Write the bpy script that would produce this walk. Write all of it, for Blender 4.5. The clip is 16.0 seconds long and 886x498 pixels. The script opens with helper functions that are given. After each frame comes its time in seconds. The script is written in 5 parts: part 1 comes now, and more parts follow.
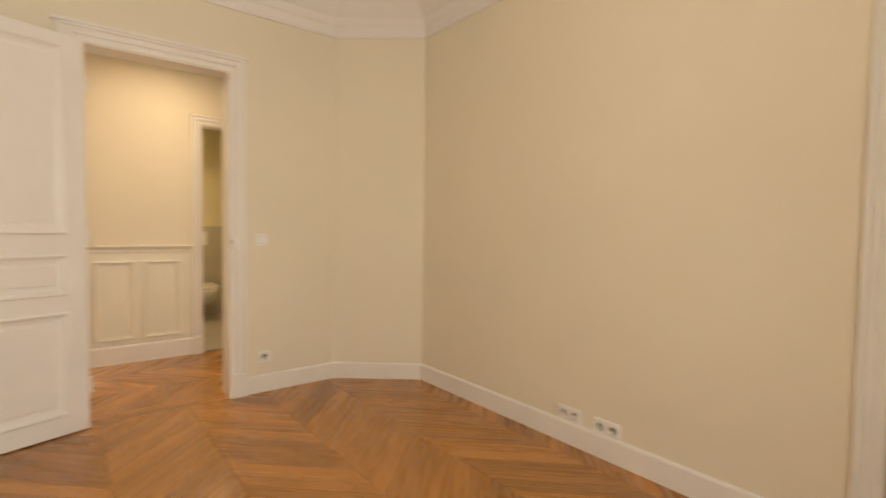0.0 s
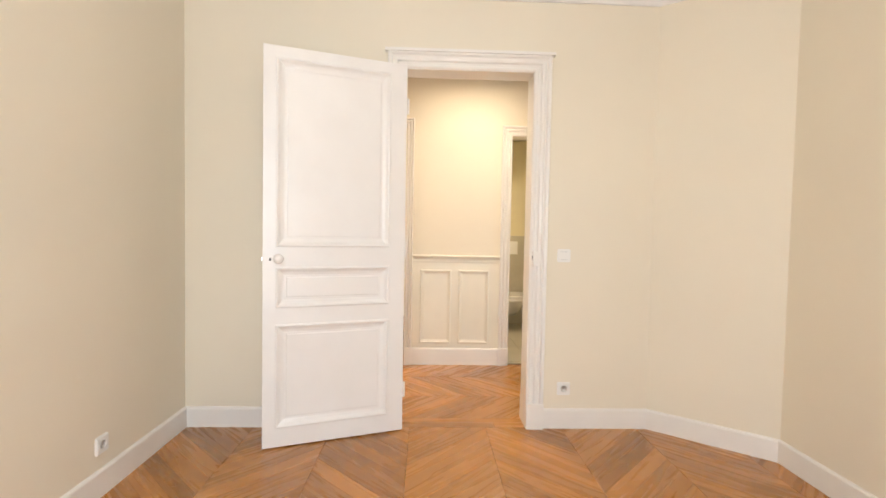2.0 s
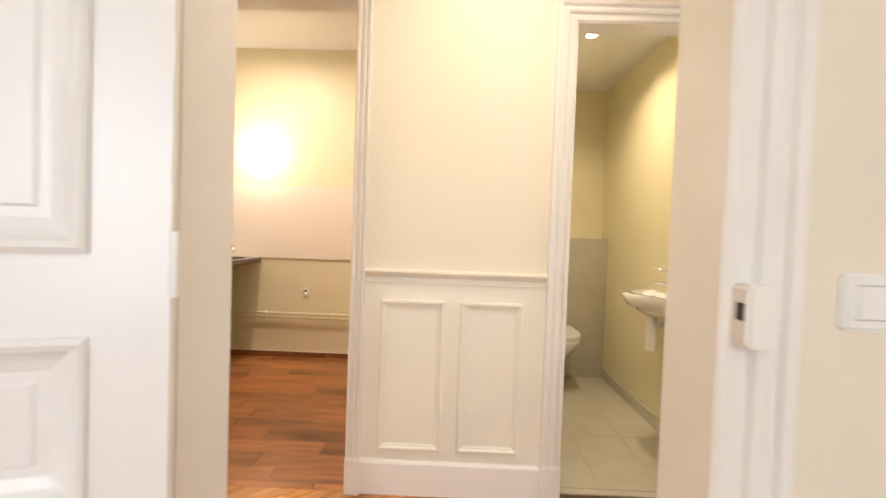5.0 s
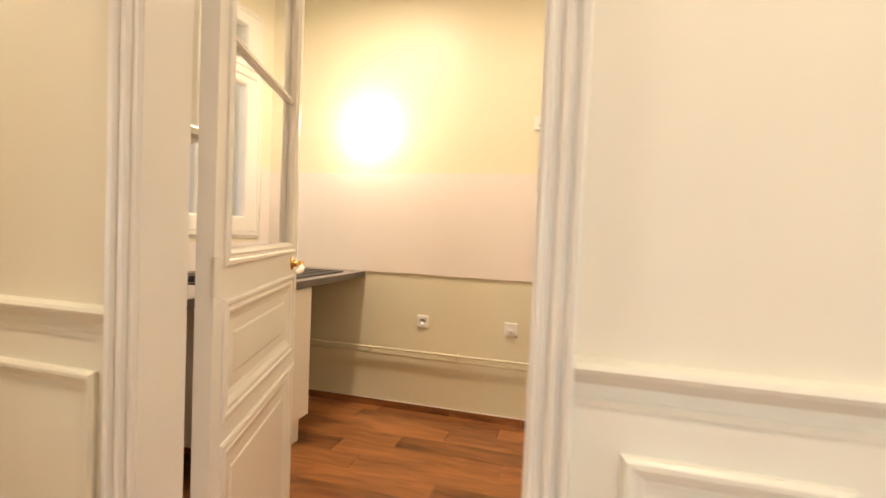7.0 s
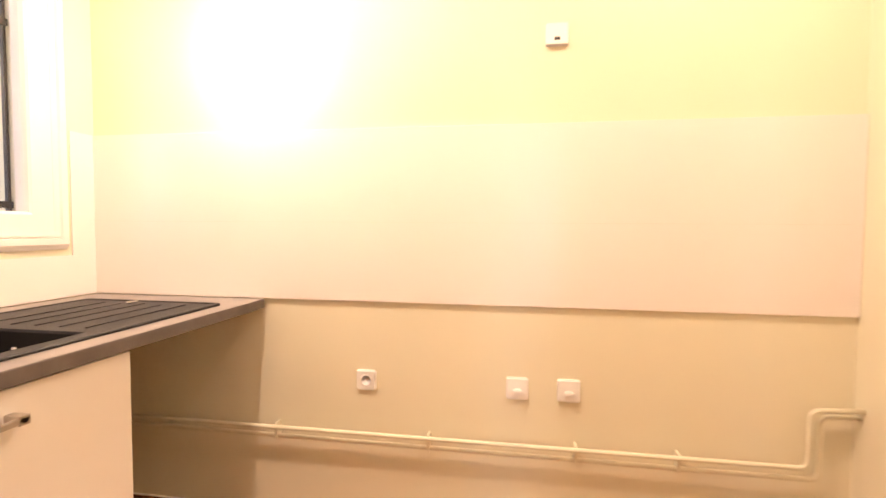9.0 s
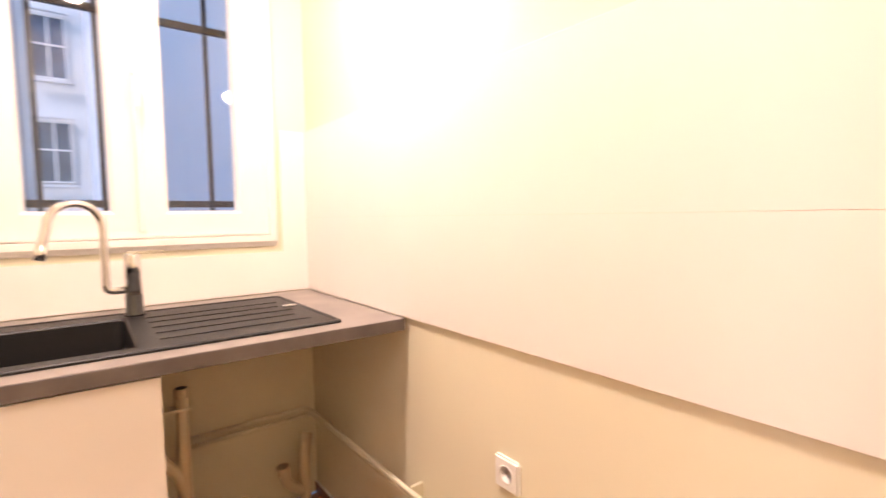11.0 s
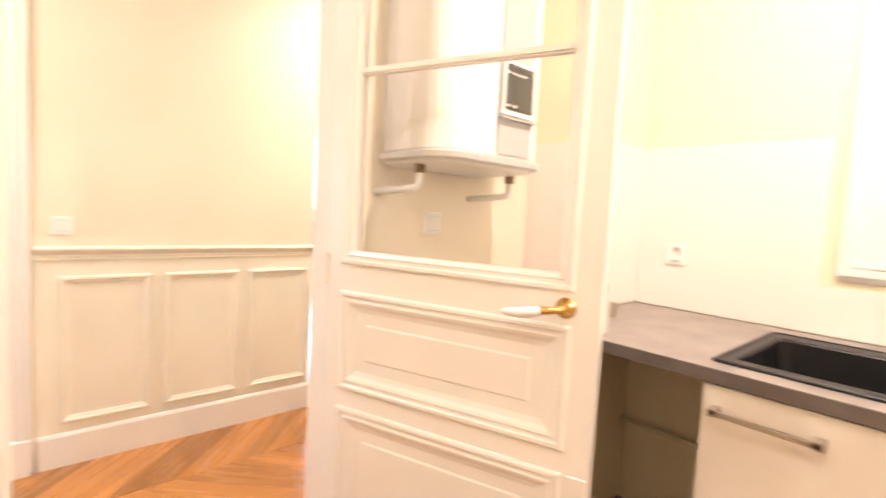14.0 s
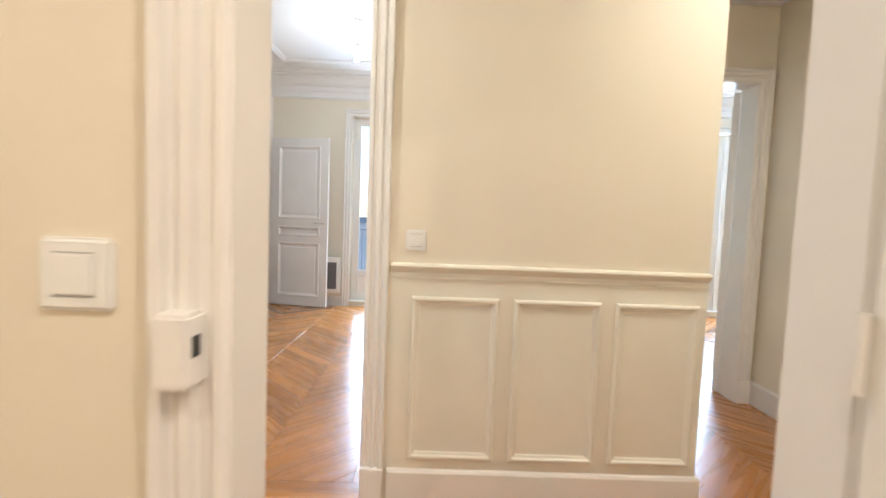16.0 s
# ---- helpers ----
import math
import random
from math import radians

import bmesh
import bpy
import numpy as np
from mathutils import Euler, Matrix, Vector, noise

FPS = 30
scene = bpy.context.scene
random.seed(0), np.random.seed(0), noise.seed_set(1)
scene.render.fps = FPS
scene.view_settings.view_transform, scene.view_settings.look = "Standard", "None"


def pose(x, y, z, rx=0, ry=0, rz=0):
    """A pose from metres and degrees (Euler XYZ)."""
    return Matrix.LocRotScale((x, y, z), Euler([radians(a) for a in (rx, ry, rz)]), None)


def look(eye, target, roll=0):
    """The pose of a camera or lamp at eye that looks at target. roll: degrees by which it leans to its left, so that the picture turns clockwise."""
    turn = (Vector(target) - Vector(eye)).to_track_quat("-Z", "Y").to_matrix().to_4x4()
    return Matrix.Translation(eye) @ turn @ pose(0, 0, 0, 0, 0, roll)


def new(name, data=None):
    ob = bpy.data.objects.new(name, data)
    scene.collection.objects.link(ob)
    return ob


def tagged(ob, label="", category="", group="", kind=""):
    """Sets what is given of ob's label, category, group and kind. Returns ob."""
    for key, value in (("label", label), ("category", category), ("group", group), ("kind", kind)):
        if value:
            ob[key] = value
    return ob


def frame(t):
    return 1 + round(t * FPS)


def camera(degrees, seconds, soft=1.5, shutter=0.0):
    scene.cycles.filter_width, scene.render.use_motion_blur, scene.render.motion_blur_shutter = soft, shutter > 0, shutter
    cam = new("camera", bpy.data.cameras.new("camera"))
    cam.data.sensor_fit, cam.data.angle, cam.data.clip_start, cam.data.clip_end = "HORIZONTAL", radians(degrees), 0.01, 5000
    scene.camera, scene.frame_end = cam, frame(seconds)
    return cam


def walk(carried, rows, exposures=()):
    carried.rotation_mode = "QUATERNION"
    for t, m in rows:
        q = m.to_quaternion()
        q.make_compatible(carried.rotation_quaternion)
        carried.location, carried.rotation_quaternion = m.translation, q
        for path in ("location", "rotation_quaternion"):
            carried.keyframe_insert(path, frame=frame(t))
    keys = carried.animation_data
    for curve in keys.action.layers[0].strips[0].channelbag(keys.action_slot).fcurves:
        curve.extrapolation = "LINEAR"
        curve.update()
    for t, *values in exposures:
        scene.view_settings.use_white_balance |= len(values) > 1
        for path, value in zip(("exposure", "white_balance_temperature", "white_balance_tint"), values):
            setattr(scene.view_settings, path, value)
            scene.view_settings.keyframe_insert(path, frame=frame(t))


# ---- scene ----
cam = camera(86.2, 16.0, shutter=0.5)
PATH = [
    (0, (-0.358, 0.594, 1.179), (0.888, 2.156, 1.094), 0.8),
    (0.5, (-0.407, 0.558, 1.203), (0.398, 2.388, 1.133), 0.7),
    (1, (-0.377, 0.666, 1.227), (0.063, 2.615, 1.152), 0.7),
    (1.5, (-0.282, 0.841, 1.229), (-0.076, 2.829, 1.155), 0.9),
    (2, (-0.137, 1.092, 1.228), (-0.065, 3.089, 1.149), 1.1),
    (2.5, (-0.002, 1.387, 1.237), (-0.001, 3.386, 1.171), 1.6),
    (3, (0.093, 1.761, 1.23), (0.091, 3.76, 1.163), 2.0),
    (3.5, (0.141, 2.16, 1.23), (0.095, 4.158, 1.162), 2.2),
    (3.7, (0.14, 2.326, 1.218), (0.092, 4.325, 1.155), 2.4),
    (5.8, (0.057, 3.89, 1.158), (0.019, 5.888, 1.097), 1.7),
    (6, (0.019, 4.04, 1.165), (-0.189, 6.027, 1.09), 1.7),
    (6.5, (-0.112, 4.382, 1.174), (-0.614, 6.316, 1.096), 1.8),
    (7, (-0.263, 4.662, 1.178), (-0.803, 6.586, 1.107), 2.4),
    (7.5, (-0.454, 4.968, 1.194), (-0.884, 6.919, 1.11), 2.2),
    (8, (-0.6, 5.253, 1.184), (-0.834, 7.238, 1.114), 1.9),
    (8.2, (-0.64, 5.376, 1.181), (-0.805, 7.368, 1.109), 1.7),
    (10.3, (-0.501, 6.564, 1.185), (-1.624, 8.21, 1.016), -1.5),
    (10.5, (-0.474, 6.667, 1.191), (-1.752, 8.197, 1.026), -1.0),
    (11, (-0.436, 6.811, 1.198), (-2.024, 8.019, 1.057), -0.8),
    (11.5, (-0.4, 6.884, 1.197), (-2.238, 7.667, 1.092), -0.1),
    (12, (-0.443, 6.946, 1.204), (-2.409, 7.3, 1.121), 0.9),
    (12.5, (-0.499, 6.933, 1.196), (-2.497, 6.877, 1.121), 1.7),
    (13, (-0.52, 6.893, 1.197), (-2.434, 6.319, 1.109), 1.7),
    (13.5, (-0.467, 6.85, 1.208), (-2.127, 5.74, 1.103), 1.8),
    (14, (-0.348, 6.811, 1.238), (-1.675, 5.322, 1.089), 3.1),
    (14.5, (-0.46, 6.712, 1.219), (-1.275, 4.891, 1.08), 2.5),
    (15, (-0.45, 6.561, 1.21), (-0.874, 4.612, 1.065), 2.2),
    (15.5, (-0.483, 6.315, 1.196), (-0.646, 4.327, 1.053), 2.4),
    (16, (-0.557, 6.034, 1.189), (-0.585, 4.039, 1.057), 2.2),
]
EXPOSURE = [(0, -0.48, 8000, 12), (0.5, 0.12, 7300, 12), (1, 0.30, 6950, 12), (1.5, 0.28, 6400, 11), (2.5, 0.16, 6250, 10), (3.5, 0.10, 6050, 10), (5.8, 0.24, 6050, 10), (7, 0.18, 6150, 8), (7.5, 0.36, 6300, 12), (8, 0.56, 6700, 17), (10.5, 0.82, 5800, 24), (12, 0.90, 5750, 23), (14, 0.94, 5450, 14), (15, 0.62, 5050, 8), (16, 0.32, 5050, 6)]
walk(cam, [(t, look(eye, target, roll)) for t, eye, target, roll in PATH], EXPOSURE)

# ---- world, sun, lamps ----
world = bpy.data.worlds.new("world")
scene.world = world
world.use_nodes = True
wn = world.node_tree.nodes
sky = wn.new("ShaderNodeTexSky")
sky.sky_type = "NISHITA"
sky.sun_disc = False
sky.sun_elevation, sky.sun_rotation = radians(38), radians(205)
world.node_tree.links.new(sky.outputs[0], wn["Background"].inputs[0])
wn["Background"].inputs[1].default_value = 0.24

sun_data = bpy.data.lights.new("sun", "SUN")
sun_data.energy, sun_data.angle, sun_data.color = 1.5, radians(12), (1, 0.95, 0.88)
sun_lamp = new("sun", sun_data)
sun_lamp.matrix_world = look((6, -12, 12), (0, 0, 0))


def bulb_light(name, at, watts, color, radius):
    data = bpy.data.lights.new(name, "POINT")
    data.energy, data.color, data.shadow_soft_size = watts, color, radius
    ob = new(name, data)
    ob.location = at
    return ob


def panel_light(name, at, target, watts, color, w, h, spread=180):
    data = bpy.data.lights.new(name, "AREA")
    data.shape, data.size, data.size_y, data.energy, data.color = "RECTANGLE", w, h, watts, color
    data.spread = radians(spread)
    ob = new(name, data)
    ob.matrix_world = look(at, target)
    return ob


KN_LAMP = 7.572
WARM = (1.0, 0.75, 0.53)
SOFT = (1.0, 0.83, 0.64)
HALLWARM = (1.0, 0.79, 0.545)
bulb_light("kitchen_bulb_light", (-1.618, KN_LAMP - 0.10, 1.841), 5.3, WARM, 0.03)
panel_light("kitchen_spot_light", (-0.02, 6.85, 2.753), (-0.02, 6.85, 0), 11, WARM, 0.09, 0.09, 172)
panel_light("kitchen_spot_light", (-1.45, 6.68, 2.753), (-1.45, 6.68, 0), 24, WARM, 0.09, 0.09, 172)
bulb_light("bedroom_bulb_light", (0.22, 1.66, 2.60), 9.0, (1.0, 0.92, 0.82), 0.05)
panel_light("hall_spot_light", (0.30, 4.72, 2.635), (0.30, 4.72, 0), 12, HALLWARM, 0.09, 0.09, 165)
# second hall spot: unseen, added to brighten the corridor and the south wall
panel_light("hall_spot_light", (-1.98, 4.74, 2.635), (-1.98, 4.74, 0), 16, HALLWARM, 0.09, 0.09, 170)
panel_light("toilet_spot_light", (0.95, 6.35, 2.435), (0.95, 6.35, 0), 11, HALLWARM, 0.09, 0.09, 140)
panel_light("bedroom_window_light", (-0.08, -0.25, 1.28), (-1.0, 2.0, 1.15), 86, (0.90, 0.95, 1.0), 1.15, 2.2)
panel_light("living_window_light", (-4.35, -0.40, 1.28), (-4.35, 2.0, 1.2), 125, (0.86, 0.93, 1.0), 1.15, 2.2)
panel_light("hall_window_light", (2.03, 4.62, 1.35), (0, 4.62, 1.2), 6, (0.86, 0.93, 1.0), 0.50, 0.95)


# ---- materials ----
def material(name, color, rough=0.5, metal=0.0, bump=0.0, bump_scale=60.0, vary=0.06, vary_scale=3.0, coat=0.0, spec=0.5, random_vary=0.0):
    m = bpy.data.materials.new(name)
    m.use_nodes = True
    nt = m.node_tree
    b = nt.nodes["Principled BSDF"]
    b.inputs["Roughness"].default_value = rough
    b.inputs["Metallic"].default_value = metal
    b.inputs["Coat Weight"].default_value = coat
    b.inputs["Specular IOR Level"].default_value = spec
    co = nt.nodes.new("ShaderNodeTexCoord")
    big = nt.nodes.new("ShaderNodeTexNoise")
    big.inputs["Scale"].default_value = vary_scale
    big.inputs["Detail"].default_value = 5
    nt.links.new(co.outputs["Object"], big.inputs["Vector"])
    ramp = nt.nodes.new("ShaderNodeMapRange")
    ramp.inputs["From Min"].default_value, ramp.inputs["From Max"].default_value = 0.3, 0.7
    ramp.inputs["To Min"].default_value, ramp.inputs["To Max"].default_value = 1 - vary, 1 + vary * 0.6
    nt.links.new(big.outputs["Fac"], ramp.inputs["Value"])
    mul = nt.nodes.new("ShaderNodeVectorMath")
    mul.operation = "SCALE"
    mul.inputs[0].default_value = color[:3]
    nt.links.new(ramp.outputs[0], mul.inputs["Scale"])
    last = mul.outputs[0]
    if random_vary:
        info = nt.nodes.new("ShaderNodeObjectInfo")
        rr = nt.nodes.new("ShaderNodeMapRange")
        rr.inputs["To Min"].default_value, rr.inputs["To Max"].default_value = 1 - random_vary, 1 + random_vary
        nt.links.new(info.outputs["Random"], rr.inputs["Value"])
        m2 = nt.nodes.new("ShaderNodeVectorMath")
        m2.operation = "SCALE"
        nt.links.new(last, m2.inputs[0])
        nt.links.new(rr.outputs[0], m2.inputs["Scale"])
        last = m2.outputs[0]
    nt.links.new(last, b.inputs["Base Color"])
    if bump:
        fine = nt.nodes.new("ShaderNodeTexNoise")
        fine.inputs["Scale"].default_value = bump_scale
        fine.inputs["Detail"].default_value = 4
        nt.links.new(co.outputs["Object"], fine.inputs["Vector"])
        bp = nt.nodes.new("ShaderNodeBump")
        bp.inputs["Strength"].default_value, bp.inputs["Distance"].default_value = bump, 0.002
        nt.links.new(fine.outputs["Fac"], bp.inputs["Height"])
        nt.links.new(bp.outputs[0], b.inputs["Normal"])
        rmap = nt.nodes.new("ShaderNodeMapRange")
        rmap.inputs["To Min"].default_value, rmap.inputs["To Max"].default_value = rough * 0.85, min(1, rough * 1.15)
        nt.links.new(big.outputs["Fac"], rmap.inputs["Value"])
        nt.links.new(rmap.outputs[0], b.inputs["Roughness"])
    return m


def wood(name, dark, light, rough=0.35, stretch=(3, 40, 40), random_vary=0.18, coat=0.0, scale=1.0, soft=0.20):
    """Boards with grain along local x, each a little different."""
    m = bpy.data.materials.new(name)
    m.use_nodes = True
    nt = m.node_tree
    b = nt.nodes["Principled BSDF"]
    b.inputs["Coat Weight"].default_value = coat
    b.inputs["Coat Roughness"].default_value = 0.14
    co = nt.nodes.new("ShaderNodeTexCoord")
    info = nt.nodes.new("ShaderNodeObjectInfo")
    mp = nt.nodes.new("ShaderNodeMapping")
    mp.inputs["Scale"].default_value = tuple(s * scale for s in stretch)
    nt.links.new(co.outputs["Object"], mp.inputs["Vector"])
    shift = nt.nodes.new("ShaderNodeMath")
    shift.operation = "MULTIPLY"
    shift.inputs[1].default_value = 37.0
    nt.links.new(info.outputs["Random"], shift.inputs[0])
    comb = nt.nodes.new("ShaderNodeCombineXYZ")
    for k in range(3):
        nt.links.new(shift.outputs[0], comb.inputs[k])
    nt.links.new(comb.outputs[0], mp.inputs["Location"])
    grain = nt.nodes.new("ShaderNodeTexNoise")
    grain.inputs["Scale"].default_value, grain.inputs["Detail"].default_value, grain.inputs["Distortion"].default_value = 1.0, 7, 0.8
    nt.links.new(mp.outputs[0], grain.inputs["Vector"])
    wide = nt.nodes.new("ShaderNodeTexNoise")
    wide.inputs["Scale"].default_value, wide.inputs["Detail"].default_value = 0.25, 3
    nt.links.new(mp.outputs[0], wide.inputs["Vector"])
    add = nt.nodes.new("ShaderNodeMath")
    add.operation = "MULTIPLY_ADD"
    add.inputs[1].default_value = 0.6
    nt.links.new(wide.outputs["Fac"], add.inputs[0])
    half = nt.nodes.new("ShaderNodeMath")
    half.operation = "MULTIPLY"
    half.inputs[1].default_value = 0.45
    nt.links.new(grain.outputs["Fac"], half.inputs[0])
    nt.links.new(half.outputs[0], add.inputs[2])
    ramp = nt.nodes.new("ShaderNodeValToRGB")
    ramp.color_ramp.elements[0].position, ramp.color_ramp.elements[0].color = 0.525 - soft, (*dark, 1)
    ramp.color_ramp.elements[1].position, ramp.color_ramp.elements[1].color = 0.525 + soft, (*light, 1)
    nt.links.new(add.outputs[0], ramp.inputs[0])
    rr = nt.nodes.new("ShaderNodeMapRange")
    rr.inputs["To Min"].default_value, rr.inputs["To Max"].default_value = 1 - random_vary, 1 + random_vary
    nt.links.new(info.outputs["Random"], rr.inputs["Value"])
    mul = nt.nodes.new("ShaderNodeVectorMath")
    mul.operation = "SCALE"
    nt.links.new(ramp.outputs[0], mul.inputs[0])
    nt.links.new(rr.outputs[0], mul.inputs["Scale"])
    nt.links.new(mul.outputs[0], b.inputs["Base Color"])
    rmap = nt.nodes.new("ShaderNodeMapRange")
    rmap.inputs["To Min"].default_value, rmap.inputs["To Max"].default_value = rough * 0.95, rough * 1.08
    nt.links.new(grain.outputs["Fac"], rmap.inputs["Value"])
    nt.links.new(rmap.outputs[0], b.inputs["Roughness"])
    bp = nt.nodes.new("ShaderNodeBump")
    bp.inputs["Strength"].default_value, bp.inputs["Distance"].default_value = 0.06, 0.0015
    nt.links.new(grain.outputs["Fac"], bp.inputs["Height"])
    nt.links.new(bp.outputs[0], b.inputs["Normal"])
    return m


def glass(name, tint=(1, 1, 1), rough=0.0):
    """Thin pane: clear with a mirror's gloss by its angle."""
    m = bpy.data.materials.new(name)
    m.use_nodes = True
    nt = m.node_tree
    nt.nodes.clear()
    out = nt.nodes.new("ShaderNodeOutputMaterial")
    mix = nt.nodes.new("ShaderNodeMixShader")
    tr = nt.nodes.new("ShaderNodeBsdfTransparent")
    tr.inputs[0].default_value = (*tint, 1)
    gl = nt.nodes.new("ShaderNodeBsdfGlossy")
    gl.inputs["Roughness"].default_value = rough
    lw = nt.nodes.new("ShaderNodeLayerWeight")
    lw.inputs[0].default_value = 0.5
    pw = nt.nodes.new("ShaderNodeMath")
    pw.operation = "POWER"
    pw.inputs[1].default_value = 5.5
    nt.links.new(lw.outputs["Facing"], pw.inputs[0])
    fr = nt.nodes.new("ShaderNodeMath")
    fr.operation = "MULTIPLY_ADD"
    fr.inputs[1].default_value, fr.inputs[2].default_value = 0.90, 0.035
    nt.links.new(pw.outputs[0], fr.inputs[0])
    nt.links.new(fr.outputs[0], mix.inputs[0])
    nt.links.new(tr.outputs[0], mix.inputs[1])
    nt.links.new(gl.outputs[0], mix.inputs[2])
    nt.links.new(mix.outputs[0], out.inputs[0])
    return m


def glow(name, color, strength):
    m = bpy.data.materials.new(name)
    m.use_nodes = True
    b = m.node_tree.nodes["Principled BSDF"]
    b.inputs["Base Color"].default_value = (*color, 1)
    b.inputs["Emission Color"].default_value = (*color, 1)
    b.inputs["Emission Strength"].default_value = strength
    return m


CREAM = material("cream_wall_paint", (0.80, 0.735, 0.60), 0.55, bump=0.10, bump_scale=220, vary=0.025, vary_scale=1.2)
KCREAM = material("ivory_kitchen_paint", (0.79, 0.742, 0.558), 0.45, bump=0.10, bump_scale=220, vary=0.025, vary_scale=1.2)
CEIL = material("white_ceiling_paint", (0.82, 0.80, 0.77), 0.7, bump=0.06, bump_scale=180, vary=0.02)
TRIM = material("white_gloss_trim_paint", (0.83, 0.80, 0.75), 0.32, bump=0.06, bump_scale=90, vary=0.03, vary_scale=5)
DOORWHITE = material("white_satin_door_paint", (0.84, 0.82, 0.79), 0.30, bump=0.07, bump_scale=80, vary=0.03, vary_scale=4)
PANELING = material("ivory_wainscot_paint", (0.81, 0.775, 0.66), 0.36, bump=0.06, bump_scale=100, vary=0.03, vary_scale=4)
SPLASH = material("white_laminate_splashback", (0.85, 0.79, 0.74), 0.22, bump=0.02, bump_scale=400, vary=0.015)
PLASTIC = material("white_plastic", (0.85, 0.84, 0.80), 0.28, vary=0.01)
# near-black colour for the shade inside keyholes, slots and pipe ends
DARKHOLE = material("dark_hole_shade", (0.03, 0.03, 0.03), 0.5, vary=0.02)
WTOP = material("grey_concrete_laminate", (0.27, 0.235, 0.21), 0.38, bump=0.08, bump_scale=120, vary=0.28, vary_scale=7)
WEDGE = material("dark_grey_laminate_edge", (0.13, 0.11, 0.10), 0.45, bump=0.1, bump_scale=150, vary=0.2, vary_scale=12)
SINK = material("black_granite_composite", (0.010, 0.0095, 0.0095), 0.42, bump=0.12, bump_scale=500, vary=0.25, vary_scale=200, spec=0.3)
CHROME = material("polished_chrome", (0.75, 0.74, 0.72), 0.10, metal=1.0, vary=0.02)
STEEL = material("brushed_steel", (0.55, 0.52, 0.48), 0.30, metal=1.0, vary=0.05, vary_scale=30)
ALUMINIUM = material("brushed_aluminium", (0.72, 0.72, 0.72), 0.34, metal=0.75, vary=0.04, vary_scale=30)
DULLBRASS = material("dull_brass", (0.20, 0.13, 0.07), 0.45, metal=0.8, vary=0.2, vary_scale=40)
BRASS = material("polished_brass", (0.72, 0.47, 0.15), 0.22, metal=1.0, vary=0.05)
PORCELAIN = material("white_porcelain", (0.86, 0.85, 0.82), 0.10, vary=0.01, coat=0.4)
UNITWHITE = material("white_cabinet_laminate", (0.84, 0.80, 0.73), 0.28, vary=0.015)
PIPEPAINT = material("cream_painted_copper_pipe", (0.77, 0.72, 0.54), 0.38, bump=0.1, bump_scale=60, vary=0.08, vary_scale=9)
PVC = material("beige_plastic_drain_pipe", (0.66, 0.56, 0.38), 0.40, vary=0.05)
BOILERWHITE = material("white_enamelled_boiler_steel", (0.86, 0.85, 0.82), 0.14, vary=0.01, coat=0.3)
# grey of real boiler trim, also the shade in socket holes and switch grooves
BOILERGREY = material("grey_trim_and_hole_shade", (0.45, 0.45, 0.45), 0.30, vary=0.03)
SCREEN = material("dark_display", (0.02, 0.02, 0.02), 0.10, vary=0.1, coat=0.5)
IRON = material("dark_painted_iron", (0.035, 0.037, 0.045), 0.5, bump=0.2, vary=0.15, vary_scale=20)
WCTILE = material("beige_toilet_tile", (0.50, 0.46, 0.36), 0.30, bump=0.05, vary=0.08, vary_scale=6)
WCWALL = material("cream_toilet_wall_paint", (0.74, 0.67, 0.45), 0.5, bump=0.1, bump_scale=200, vary=0.03)
GROUT = material("joint_shadow", (0.10, 0.055, 0.03), 0.8, vary=0.2, vary_scale=20)
FACADE = material("pale_rendered_facade", (0.80, 0.77, 0.72), 0.85, bump=0.3, bump_scale=14, vary=0.10, vary_scale=0.6)
FACADE2 = material("grey_rendered_facade", (0.36, 0.40, 0.45), 0.85, bump=0.3, bump_scale=14, vary=0.10, vary_scale=0.5)
ZINC = material("grey_zinc", (0.32, 0.34, 0.37), 0.45, metal=0.6, vary=0.1)
FARGLASS = material("far_window_glass", (0.10, 0.12, 0.15), 0.12, vary=0.4, vary_scale=1.5)
GROUNDM = material("courtyard_paving", (0.25, 0.25, 0.24), 0.8, bump=0.3, bump_scale=10, vary=0.2)
OAK = wood("oiled_oak_parquet", (0.330, 0.128, 0.024), (0.515, 0.232, 0.052), 0.27, (1.7, 22, 22), 0.22, coat=0.32, soft=0.48)
TILEWOOD = wood("wood_look_tile", (0.12, 0.042, 0.014), (0.42, 0.175, 0.058), 0.34, (5, 26, 26), 0.28)
GLASS = glass("clear_window_glass")
BULB = glow("glowing_bulb_glass", (1.0, 0.84, 0.58), 60)
SPOTGLOW = glow("lit_spot_lens", (1.0, 0.88, 0.70), 25)
RAILGREY = material("pale_grey_rail_paint", (0.45, 0.47, 0.50), 0.5, vary=0.08, vary_scale=20)
RADGREY = material("dark_convector_grille", (0.14, 0.14, 0.15), 0.5, vary=0.1)


# ---- mesh helpers ----
def box(bm, x0, x1, y0, y1, z0, z1):
    v = [bm.verts.new((x, y, z)) for z in (z0, z1) for y in (y0, y1) for x in (x0, x1)]
    for f in ((0, 2, 3, 1), (4, 5, 7, 6), (0, 1, 5, 4), (2, 6, 7, 3), (0, 4, 6, 2), (1, 3, 7, 5)):
        bm.faces.new([v[k] for k in f])
    return v


def boxed(*dims, bevel=0.0, segments=2):
    bm = bmesh.new()
    box(bm, *dims)
    if bevel:
        bmesh.ops.bevel(bm, geom=bm.edges[:], offset=bevel, segments=segments, affect="EDGES", clamp_overlap=True)
    return bm


def link(name, bm, mat, smooth=False):
    me = bpy.data.meshes.new(name)
    bmesh.ops.recalc_face_normals(bm, faces=bm.faces[:])
    bm.to_mesh(me)
    bm.free()
    me.materials.append(mat)
    if smooth:
        for p in me.polygons:
            p.use_smooth = True
    return new(name, me)


